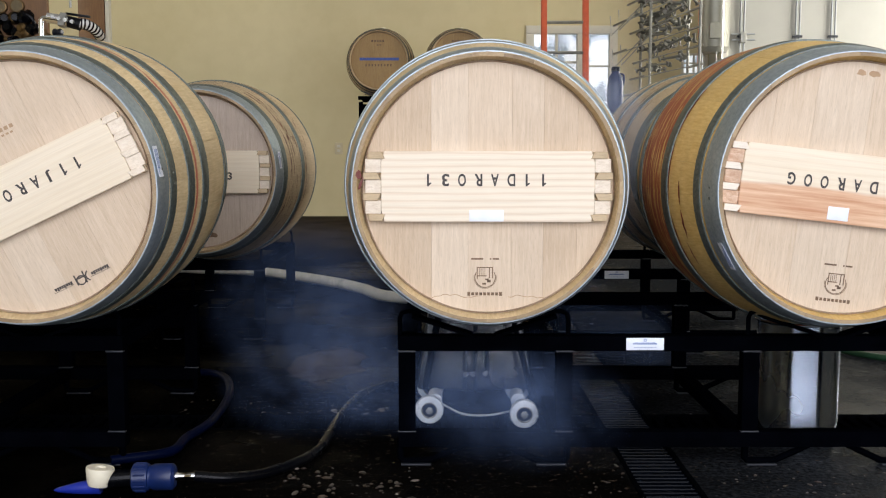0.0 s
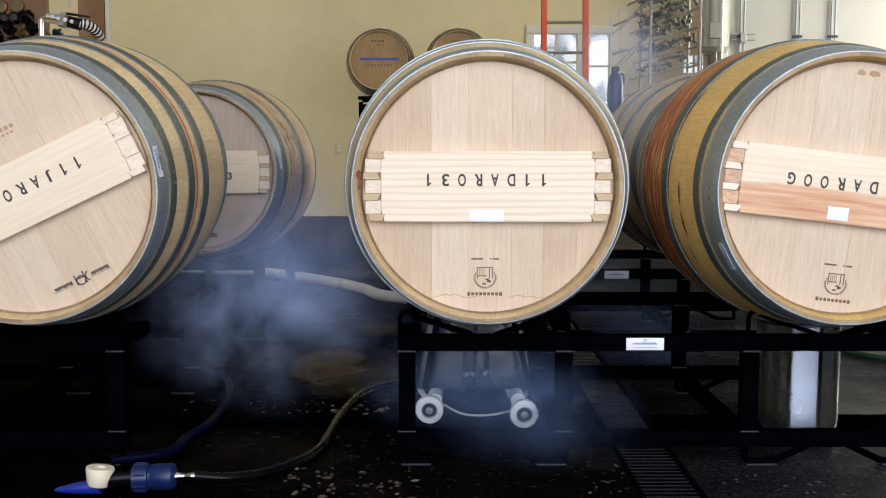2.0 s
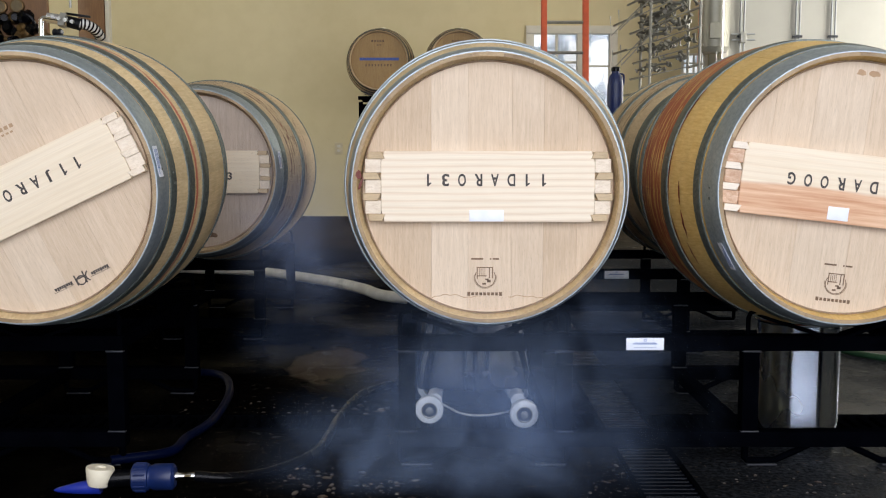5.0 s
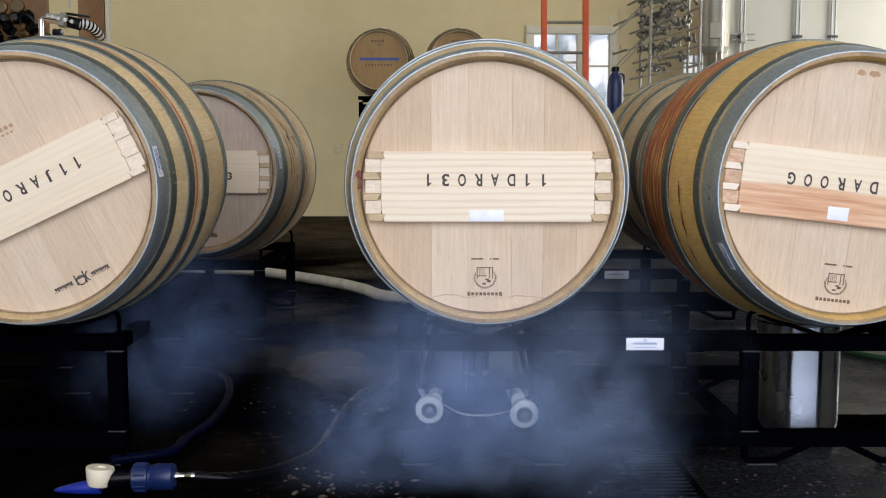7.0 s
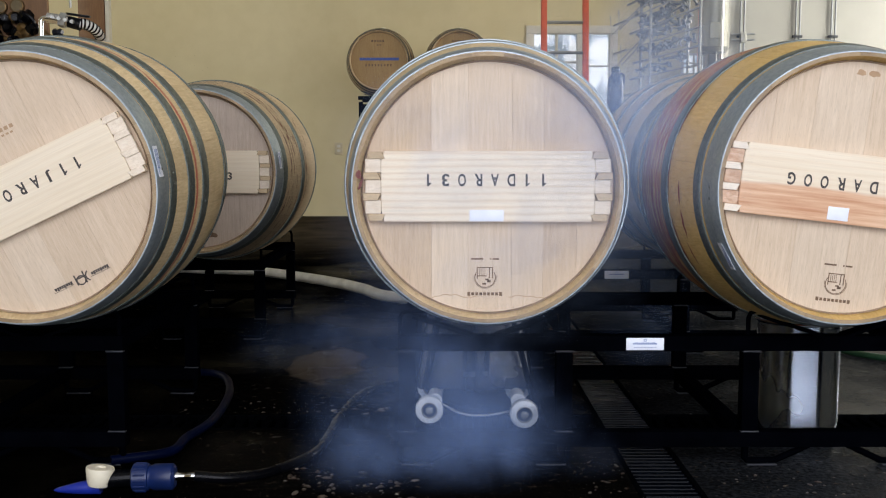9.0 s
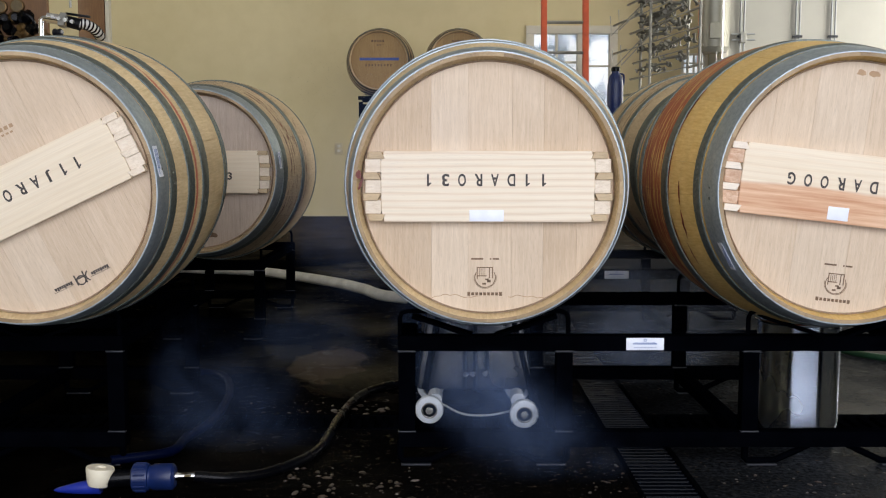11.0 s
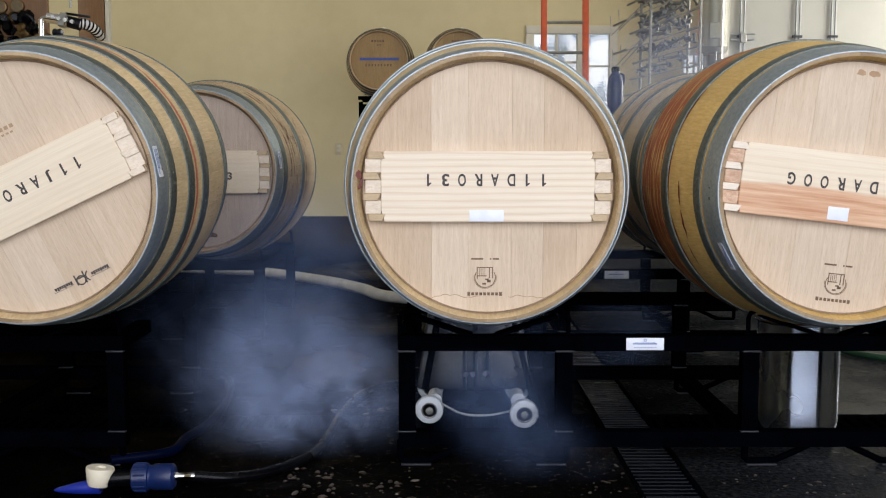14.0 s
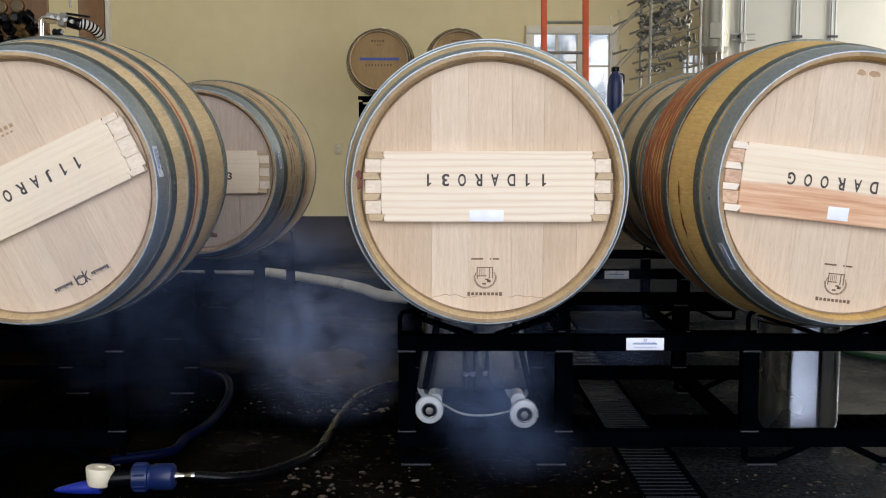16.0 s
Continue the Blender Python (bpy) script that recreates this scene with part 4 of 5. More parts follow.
def window():
    w = thing("window_1", "white sliding window with bright daylight behind", "window", pose(0, Y1, 0), kind="structure")
    for a in ((WX0, WX1, WZ1 - 0.09, WZ1), (WX0, WX1, WZ0, WZ0 + 0.09), (WX0, WX0 + 0.09, WZ0 + 0.092, WZ1 - 0.092), (WX1 - 0.09, WX1, WZ0 + 0.092, WZ1 - 0.092), ((WX0 + WX1) / 2 + 0.06, (WX0 + WX1) / 2 + 0.13, WZ0 + 0.092, WZ1 - 0.092)):
        part("window_frame", box(a[0], a[1], -0.02, 0.07, a[2], a[3], 0.006), TRIM_WHITE, w)
    mx = (WX0 + WX1) / 2 + 0.06
    for z in (WZ0 + 0.36, WZ0 + 0.62):
        part("glazing_bar", box(WX0 + 0.092, mx - 0.002, 0.02, 0.045, z, z + 0.025, 0.003), TRIM_WHITE, w)
    part("glazing_bar", box(WX0 + 0.33, WX0 + 0.36, 0.018, 0.047, WZ0 + 0.092, WZ1 - 0.092, 0.003), TRIM_WHITE, w)
    part("glazing_bar", box(mx + 0.072, WX1 - 0.092, 0.02, 0.045, WZ0 + 0.58, WZ0 + 0.60, 0.003), TRIM_WHITE, w)
    part("pane", box(WX0 + 0.085, mx, 0.050, 0.055, WZ0 + 0.085, WZ1 - 0.085), GLASS, w)
    part("pane", box(mx + 0.07, WX1 - 0.085, 0.050, 0.055, WZ0 + 0.085, WZ1 - 0.085), GLASS, w)
    # added window, supplies the bright pane grid beside the tank
    w = thing("window_added", "small barred window added for a bright pane grid", "window", pose(0, Y1, 0), kind="structure")
    for a in ((SX0, SX1, SZ1 - 0.02, SZ1), (SX0, SX1, SZ0, SZ0 + 0.02), (SX0, SX0 + 0.03, SZ0 + 0.022, SZ1 - 0.022), (SX1 - 0.03, SX1, SZ0 + 0.022, SZ1 - 0.022)):
        part("window_frame", box(a[0], a[1], -0.02, 0.07, a[2], a[3], 0.004), TRIM_WHITE, w)
    part("glazing_bar", box(2.812, 2.832, 0.02, 0.045, SZ0 + 0.022, SZ1 - 0.022, 0.003), TRIM_WHITE, w)
    for z in (1.50, 1.60, 1.715):
        part("glazing_bar", box(SX0 + 0.032, SX1 - 0.032, 0.018, 0.047, z, z + 0.016, 0.003), TRIM_WHITE, w)
    part("pane", box(SX0 + 0.025, SX1 - 0.025, 0.050, 0.055, SZ0 + 0.015, SZ1 - 0.015), GLASS, w)
    solid("backdrop", box(-2.0, 6.0, 14.5, 14.6, -1.0, 5.0), OUTSIDE, "bright hazy daylight outside the window", "backdrop", kind="structure", smooth=False)


window()
# pale insulated room in the back corner, with pipes on its front
solid("wall_cold_room", box(2.98, X1, 10.8, Y1, 0, 4.2), PANEL_WHITE, "pale insulated wall panels", "wall", kind="structure", smooth=False)
solid("trim", box(2.90, 2.98, 10.74, 10.86, 0, 4.2, 0.01), TRIM_WHITE, "pale corner trim", "trim", kind="structure", smooth=False)
for x in (3.12, 3.70, 4.07):
    c = thing("conduit", "grey vertical conduit fixed to pale wall panels", "conduit", pose(x, 10.77, 0), "wall conduits")
    part("pipe", tube([(-0.018, 0, 0.0), (-0.018, 0, 3.9)], 0.010, 10), GREY_PIPE, c)
    part("pipe", tube([(0.022, 0, 0.0), (0.022, 0, 3.9)], 0.010, 10), GREY_PIPE, c)
    for z in (1.93, 3.0):
        part("clamp", box(-0.05, 0.05, -0.016, 0.02, z - 0.012, z + 0.012, 0.003), RACK_WORN, c)
c = thing("pipe_valve", "small grey valve handle on the wall pipe", "valve", pose(3.12, 10.72, 1.92))
part("handle", tube([(-0.12, 0, 0.03), (0.12, 0, 0.03)], 0.010, 8), GREY_PIPE, c)
part("handle", tube([(-0.12, 0, -0.03), (0.12, 0, -0.03)], 0.010, 8), GREY_PIPE, c)
part("stem", box(-0.03, 0.03, -0.03, 0.04, -0.06, 0.05, 0.008), STEEL_DULL, c)

o = thing("wall_outlet", "almond wall outlet plate on the cream wall", "outlet", pose(-1.18, Y1, 0.768))
part("plate", box(-0.045, 0.045, -0.008, 0, -0.065, 0.065, 0.004), OUTLET, o)
for z in (-0.025, 0.025):
    part("socket", box(-0.018, 0.018, -0.011, -0.008, z - 0.014, z + 0.014, 0.002), TRIM_WHITE, o)


# ---- stacked far rack ----
def far_stack():
    s = thing("stack_rack", "dark steel stacking rack holding barrels by the wall", "barrel rack", pose(-0.232, 10.05, 0), "")
    for y in (0.0, 0.5):
        for x in (-0.575, -0.20, 0.20, 0.575):
            part("post", box(x - 0.02, x + 0.02, y, y + 0.04, 0, 1.22, 0.003), RACK, s)
        for z in (0.05, 0.28, 0.96, 1.24):
            part("rail", box(-0.60, 0.60, y - 0.002, y + 0.042, z, z + 0.036, 0.003), RACK, s)
        for c in (-0.388, 0.388):
            for q in (-1, 1):
                part("cradle", box(-0.08, 0.08, y, y + 0.045, -0.006, 0.006, 0.002), RACK_WORN, s, m=pose(c + q * 0.11, 0, 1.30, 0, -q * 20, 0))


far_stack()


# ---- ladder ----
def ladder():
    l = thing("ladder", "orange fibreglass ladder with aluminium rungs leaning on the wall", "ladder", pose(1.218, 10.15, 0, -5, 0, 0))
    for s in (-1, 1):
        bm = box(s * 0.207 - 0.027, s * 0.207 + 0.027, -0.035, -0.028, 0, 3.9, 0.003)
        box(s * 0.207 - 0.027, s * 0.207 + 0.027, 0.028, 0.035, 0, 3.9, 0.003, bm)
        box(s * 0.234 - 0.003, s * 0.234 + 0.003, -0.029, 0.029, 0, 3.9, 0.001, bm)
        part("rail", bm, ORANGE, l)
        part("foot", box(s * 0.207 - 0.03, s * 0.207 + 0.03, -0.05, 0.05, 0.0, 0.05, 0.006), RUBBER, l)
    for i in range(12):
        part("rung", tube([(-0.205, 0, 0.20 + i * 0.305), (0.205, 0, 0.20 + i * 0.305)], 0.016, 8), STEEL_DULL, l)


ladder()


# ---- steel shelf with fittings, glass-fronted tank ----
def fittings_rack():
    s = thing("drying_rack", "wire drying rack crowded with steel fittings", "shelf", pose(1.83, 8.5, 0))
    for x in (-0.16, 0.24):
        for y in (-0.2, 0.2):
            part("upright", tube([(x, y, 0), (x, y, 2.6)], 0.012, 8), STEEL_DULL, s)
    edge = mesh_of(tube([(0, -0.2, -0.01), (0, 0.2, -0.01)], 0.006, 6), STEEL_DULL, True, "shelf_edge")
    for i, reach in enumerate((0.30, 0.24, 0.22, 0.40, 0.26, 0.42, 0.30)):
        wire = mesh_of(tube([(-reach, 0, -0.02), (0.26, 0, 0.0)], 0.004, 6), STEEL_DULL, True, "wire")
        m = pose(0, 0, 1.26 + 0.14 * i, 0, -8 - 3 * i, 6)
        for k in range(9):
            part("wire", wire, None, s, m=m @ pose(0, -0.2 + k * 0.05, 0))
        for x in (-reach, -0.04, 0.26):
            part("shelf_edge", edge, None, s, m=m @ pose(x, 0, 0))
        if reach > 0.35:
            for y in (-0.2, 0.2):
                part("brace", tube([(-reach, y, 1.26 + 0.14 * i - 0.09), (-reach + 0.01, y, 1.20 + 0.14 * i - 0.19), (-0.12, y, 1.30 + 0.14 * i)], 0.005, 6), STEEL_DULL, s)
    return s


fittings_rack()


def fitting(kind, m):
    """Pipe fittings: an elbow, a clamp ring, a ferrule."""
    if kind == 0:
        f = thing("pipe_elbow", "dull steel pipe elbow on the drying rack", "pipe fitting", m, "pipe fittings")
        part("body", tube([(0.05 * math.cos(a) - 0.05, 0, 0.05 * math.sin(a)) for a in (i * math.pi / 12 for i in range(7))], 0.022, 10), TANK, f)
        part("flange", lathe([(0.034, -0.008), (0.034, 0.004)], 16), TANK, f)
    elif kind == 1:
        f = thing("hose_clamp", "steel clamp ring on the drying rack", "clamp", m, "clamps")
        part("band", tube([(0.045 * math.cos(a), 0, 0.045 * math.sin(a)) for a in (i * math.pi / 8 for i in range(15))], 0.009, 8), STEEL_DULL, f)
        part("screw", tube([(0.05, -0.03, 0.0), (0.05, 0.03, 0.0)], 0.008, 8), STEEL_DULL, f)
    else:
        f = thing("steel_spool", "stainless pipe spool on the drying rack", "pipe fitting", m, "pipe fittings")
        part("body", lathe([(0.03, 0), (0.03, 0.008), (0.018, 0.01), (0.018, 0.11), (0.03, 0.112), (0.03, 0.12)], 14), TANK, f)
    return f


def long_pipe(length, m):
    f = thing("steel_pipe", "thin steel pipe laid across the drying rack", "pipe", m, "long pipes")
    part("tube", tube([(-length / 2, 0, 0), (length / 2, 0, 0)], 0.009, 8), TANK, f)
    for s in (-1, 1):
        part("ferrule", tube([(s * length / 2, 0, 0), (s * (length / 2 - 0.012), 0, 0)], 0.020, 10), STEEL_DULL, f)


_rng = random.Random(11)
for _k in range(1, 7):
    _m = pose(1.83, 8.5, 1.26 + 0.14 * _k, 0, -8 - 3 * _k, 6)
    for _i in range(5):
        long_pipe(_rng.uniform(0.12, 0.26), _m @ pose(_rng.uniform(-0.12, 0.10), -0.18 + _i * 0.085, _rng.uniform(0.015, 0.10), 0, _rng.uniform(-14, 14), _rng.uniform(-25, 25)))
    for _i in range(8 if _k < 2 else 20):
        _x = -0.16 + 0.40 * (_i + _rng.uniform(0.1, 0.9)) / (8 if _k < 2 else 20)
        fitting(_rng.choice((0, 1, 2)), _m @ pose(_x, _rng.uniform(-0.17, 0.17), _rng.uniform(0.02, 0.09), _rng.uniform(-70, 70), _rng.uniform(-70, 70), _rng.uniform(0, 180)) @ Matrix.Scale(_rng.uniform(0.6, 0.85), 4))


def steel_tank():
    t = thing("steel_tank", "polished stainless tank on tall legs with sight tubes", "tank", pose(2.60, 9.9, 0) @ Matrix.Diagonal((0.40, 0.40, 1, 1)))
    part("shell", lathe([(0.30, 1.68), (0.36, 1.73), (0.36, 3.0), (0.30, 3.15), (0.05, 3.25)], 48), TANK_BODY, t)
    for a in range(3):
        q = a * 2.094 + 0.5
        part("leg", tube([(0.28 * math.cos(q), 0.28 * math.sin(q), 0), (0.28 * math.cos(q), 0.28 * math.sin(q), 1.72)], 0.020, 10), STEEL_DULL, t)
    for x in (-0.46, 0.10):
        part("sight_tube", tube([(x, -0.39, 0.6), (x, -0.39, 2.9)], 0.018, 8), CHROME, t)
    for z in (1.82, 2.5):
        part("band", lathe([(0.364, z), (0.366, z + 0.02), (0.364, z + 0.04)], 48), TANK_BODY, t)
    part("manway", box(-0.2, 0.05, -0.40, -0.35, 1.80, 1.95, 0.02), TANK_BODY, t)


steel_tank()


# ---- jug on a bench ----
def jug():
    j = thing("blue_jug", "blue plastic jug with dark cap on a bench", "jug", pose(1.008, 6.0, 0.92))
    part("body", lathe([(0.042, 0), (0.047, 0.01), (0.047, 0.20), (0.040, 0.25), (0.022, 0.275), (0.022, 0.285)], 24), BLUE_PLASTIC, j)
    part("cap", lathe([(0.026, 0.283), (0.026, 0.305), (0.020, 0.310)], 20), RUBBER, j)
    part("handle", tube(smooth_path([(0.020, 0, 0.272), (0.046, 0, 0.262), (0.048, 0, 0.22), (0.044, 0, 0.20)]), 0.006, 8), BLUE_PLASTIC, j)
    b = thing("work_bench", "grey steel work bench behind the barrels", "bench", pose(1.25, 6.1, 0))
    part("tabletop", box(-0.45, 0.45, -0.3, 0.3, 0.88, 0.92, 0.006), STEEL_DULL, b)
    for x in (-0.42, 0.42):
        for y in (-0.27, 0.27):
            part("leg", box(x - 0.02, x + 0.02, y - 0.02, y + 0.02, 0, 0.885, 0.004), STEEL_DULL, b)


jug()


# ---- gauge board and post, back left ----
def back_left():
    p = solid("door_post", box(-3.34, -3.10, 9.45, 9.55, 0, 4.5, 0.008), TRIM_WOOD, "dark stained wooden post", "post")
    solid("trim", box(-3.095, -3.06, 9.46, 9.54, 0, 4.5, 0.004), TRIM_WHITE, "pale strip beside the wooden post", "trim", kind="structure")
    b = thing("gauge_board", "brown board with pressure gauges and dark pump fittings", "gauge board", pose(-2.62, 6.1, 0))
    part("board", box(-0.55, 0.285, 0, 0.03, 1.05, 2.3, 0.004), TRIM_WOOD, b)
    part("stand", box(-0.45, -0.40, 0.03, 0.08, 0, 1.4, 0.004), TRIM_WOOD, b)
    part("stand", box(0.12, 0.17, 0.03, 0.08, 0, 1.4, 0.004), TRIM_WOOD, b)
    for x, z in ((0.015, 1.585), (0.115, 1.59)):
        g = part("gauge", lathe([(0.040, 0.0), (0.040, -0.025), (0.034, -0.028)], 24, "y"), OLD_BRASS, b, "round brass gauge", pose(x, 0, z))
        part("dial", lathe([(0.033, -0.0285), (0.001, -0.029)], 24, "y"), DIAL, g)
    rng = random.Random(3)
    for i in range(18):
        x, z = -0.10 + 0.32 * rng.random(), 1.40 + 0.14 * rng.random()
        part("valve_body", lathe([(0.02, -0.07), (0.032, -0.05), (0.026, -0.02), (0.034, 0.0)], 12, "y"), RUBBER if i % 3 else OLD_BRASS, b, "", pose(x, -0.005, z, rng.uniform(-30, 30), 0, rng.uniform(-30, 30)))
    for i in range(14):
        x, z = 0.10 + 0.26 * rng.random(), 1.34 + 0.10 * rng.random()
        part("valve_body", lathe([(0.012, -0.06), (0.022, -0.045), (0.016, -0.02), (0.024, 0.0)], 12, "y"), (RUBBER, OLD_BRASS, MACHINE)[i % 3], b, "", pose(x, -0.004, z, rng.uniform(-50, 50), 0, rng.uniform(-60, 60)))
    part("manifold", tube([(0.0, -0.03, 1.40), (0.36, -0.03, 1.37)], 0.016, 10), OLD_BRASS, b)
    part("pipe", tube(smooth_path([(0.20, -0.03, 1.42), (0.22, -0.05, 1.50), (0.16, -0.06, 1.54), (0.05, -0.05, 1.48)]), 0.012, 8), RUBBER, b)
    part("cable", tube(smooth_path([(0.33, 0.0, 1.75), (0.42, -0.02, 1.66), (0.43, -0.02, 1.58)]), 0.008, 8), STEEL_DULL, b)


back_left()


# ---- steam fitting on the left barrel ----
def steam_inlet():
    s = thing("steam_inlet", "chrome steam valve with ribbed hose in the barrel bung", "valve", pose(-0.93, 2.6, 0.998))
    part("pipe", tube(smooth_path([(-0.082, 0, -0.01), (-0.082, 0, 0.06), (-0.078, 0, 0.075), (-0.06, 0, 0.078)]), 0.0065, 10), CHROME, s)
    part("valve_body", tube([(-0.066, 0, 0.078), (-0.05, 0, 0.076), (-0.03, 0, 0.072), (0.0, 0, 0.066)], 0.013, 12), CHROME, s)
    part("nut", tube([(-0.034, 0, 0.073), (-0.018, 0, 0.070)], 0.019, 6), STEEL_DULL, s)
    part("lever", box(-0.03, 0.030, -0.006, 0.006, 0.082, 0.088, 0.002), RUBBER, s, "", pose(0, 0, 0, 0, 8, 0))
    part("coupling", tube([(-0.012, 0, 0.068), (0.018, 0, 0.060)], 0.015, 12), RUBBER, s)
    path = smooth_path([(0.012, 0, 0.064), (0.028, 0.01, 0.062), (0.040, 0.03, 0.054), (0.044, 0.06, 0.040), (0.024, 0.14, 0.016), (-0.03, 0.26, -0.010), (-0.12, 0.36, -0.05)], 10)
    hose = part("hose", tube(path, 0.0125, 12), HOSE_WHITE, s, "pale ribbed hose")
    for i in range(2, 34, 4):
        a, b = path[i], path[i + 1]
        part("rib", tube([a, a + (b - a).normalized() * 0.004], 0.0142, 12), RUBBER, hose)
    for i in range(4):
        part("bolt", lathe([(0.005, 0), (0.005, 0.010)], 8), STEEL_DULL, s, "", pose(-0.045 + i * 0.016, -0.014, 0.078 - 0.004 * i, 90, 0, 0))


steam_inlet()


# ---- pot, cart, hoses on the floor ----
def pot():
    t = thing("steel_pot", "shiny stainless pot catching drips under the barrel", "pot", pose(0.93, 2.62, 0))
    part("body", lathe([(0.085, 0), (0.097, 0.012), (0.102, 0.05), (0.104, 0.300), (0.108, 0.305), (0.104, 0.309), (0.100, 0.305), (0.099, 0.06), (0.0, 0.05)], 48), POLISHED, t)
    part("rim", tube([(0.107 * math.cos(a), 0.107 * math.sin(a), 0.306) for a in (i * math.pi / 18 for i in range(37))], 0.004, 8), CHROME, t)


pot()


def cart():
    c = thing("pump_cart", "dark pump cart on white wheels under the barrel", "pump cart", pose(0.093, 2.92, 0))
    bm = box(-0.17, 0.17, 0.0, 0.30, 0.045, 0.36, 0.012)
    for v in bm.verts:
        k = (v.co.z - 0.045) / 0.315
        v.co.x *= 1 - 0.28 * k
        v.co.y += 0.06 * k if v.co.y < 0.15 else 0
    part("body", bm, MACHINE, c)
    for x, y in ((-0.13, -0.20), (0.125, -0.245), (0.13, 0.06), (-0.13, 0.06)):
        w = part("wheel", lathe([(0.010, -0.014), (0.026, -0.014), (0.037, -0.009), (0.0395, 0.0), (0.037, 0.016), (0.010, 0.016)], 32, "y"), WHITE_PLASTIC, c, "white plastic wheel", pose(x, y, 0.0395))
        part("groove", lathe([(0.018, -0.0145), (0.020, -0.016), (0.022, -0.0145)], 28, "y"), STEEL_DULL, w)
        part("hub", lathe([(0.001, -0.020), (0.010, -0.019), (0.011, -0.012)], 18, "y"), STEEL_DULL, w)
    for s in (-1, 1):
        part("axle_arm", box(s * 0.129 - 0.008, s * 0.129 + 0.008, -0.19, 0.08, 0.03, 0.043, 0.003), RACK, c)
        part("wheel_cover", lathe([(0.020, 0.0), (0.020, 0.07), (0.012, 0.075)], 20, "y"), WHITE_PLASTIC, c, "", pose(s * 0.115, -0.165, 0.055))
    for x, z0, z1 in ((-0.03, 0.05, 0.21), (0.0, 0.05, 0.24), (0.035, 0.09, 0.22)):
        part("pipe", tube([(x, -0.03, z0), (x, -0.03, z1)], 0.006, 8), MACHINE, c)
    for x, z in ((-0.028, 0.105), (-0.008, 0.105), (0.028, 0.107)):
        part("fitting", lathe([(0.008, -0.02), (0.010, -0.012), (0.010, 0.0)], 10, "y"), CHROME, c, "", pose(x, -0.04, z))
    part("cable", tube(smooth_path([(-0.10, -0.17, 0.05), (-0.04, -0.18, 0.022), (0.03, -0.18, 0.018), (0.10, -0.17, 0.028)]), 0.003, 8), HOSE_WHITE, c)
    part("frame_rod", tube([(-0.10, -0.02, 0.30), (-0.145, -0.05, 0.06)], 0.010, 8), RACK, c)
    part("frame_rod", tube([(0.10, -0.02, 0.30), (0.165, -0.05, 0.03)], 0.008, 8), RACK, c)


cart()


def lance():
    n = thing("steam_lance", "blue hose coupling with steel ferrule lying on the floor", "hose coupling", pose(-0.632, 2.165, 0.032, 0, 0, 4))
    part("collar", lathe([(0.022, -0.048), (0.030, -0.044), (0.030, -0.012), (0.026, -0.010), (0.026, -0.004), (0.029, 0.0), (0.029, 0.040), (0.022, 0.046)], 24, "x"), BLUE_PLASTIC, n)
    bm = bmesh.new()
    for k in range(14):
        a = 2 * math.pi * k / 14
        tube([(-0.040, 0.030 * math.cos(a), 0.030 * math.sin(a)), (-0.016, 0.030 * math.cos(a), 0.030 * math.sin(a))], 0.0025, 6, bm)
    part("grip_ribs", bm, BLUE_PLASTIC, n)
    part("ferrule", lathe([(0.009, 0.044), (0.009, 0.052), (0.0075, 0.054), (0.0075, 0.070), (0.009, 0.072), (0.009, 0.088)], 18, "x"), CHROME, n)
    part("nozzle", tube([(-0.048, 0, 0), (-0.09, 0, -0.002), (-0.13, 0, -0.006)], 0.019, 14), RUBBER, n)
    bm = lathe([(0.018, -0.115), (0.014, -0.16), (0.006, -0.205), (0.002, -0.215)], 18, "x")
    part("tip", bm, BLUE_TIP, n, "bright blue tapered tip", pose(0, 0, -0.010, 0, -4, 0))
    path = smooth_path([(0.085, 0, 0), (0.16, 0.02, -0.012), (0.243, 0.083, -0.02), (0.340, 0.234, -0.02), (0.386, 0.551, -0.02), (0.447, 0.811, -0.02), (0.553, 0.940, -0.02), (0.75, 1.0, -0.02)], 10)
    part("hose", tube(path, 0.012, 12), RUBBER, n, "black rubber hose")
    p = thing("bung", "cream silicone bung resting on the hose nozzle", "bung", pose(-0.750, 2.15, 0.018, -4, 7, 0))
    part("plug", lathe([(0.022, 0.0), (0.024, 0.003), (0.0305, 0.036), (0.0295, 0.040), (0.012, 0.0405), (0.010, 0.036), (0.001, 0.036)], 28), CREAM_RUBBER, p)


lance()
solid("floor_hose", tube(smooth_path([(-2.1, 6.35, 0.028), (-1.55, 6.15, 0.028), (-1.08, 5.98, 0.028), (-0.63, 5.54, 0.028), (-0.425, 5.25, 0.028), (-0.232, 4.93, 0.028), (0.3, 4.78, 0.028), (0.9, 4.75, 0.028)], 10), 0.028, 14), HOSE_WHITE, "pale wide hose lying across the wet floor", "hose")
solid("blue_hose", tube(smooth_path([(-0.787, 2.347, 0.012), (-0.667, 2.417, 0.012), (-0.656, 2.539, 0.012), (-0.629, 2.686, 0.012), (-0.633, 2.889, 0.012), (-0.658, 3.079, 0.012), (-0.707, 3.236, 0.012), (-0.774, 3.303, 0.012), (-0.848, 3.303, 0.012)], 10), 0.012, 10), HOSE_NAVY, "blue rubber hose curled on the floor", "hose")
solid("green_hose", tube(smooth_path([(1.2, 3.9, 0.012), (1.42, 3.75, 0.012), (1.56, 3.55, 0.012), (1.85, 3.4, 0.012), (2.3, 3.4, 0.012)], 10), 0.012, 10), HOSE_GREEN, "green garden hose on the floor", "hose")


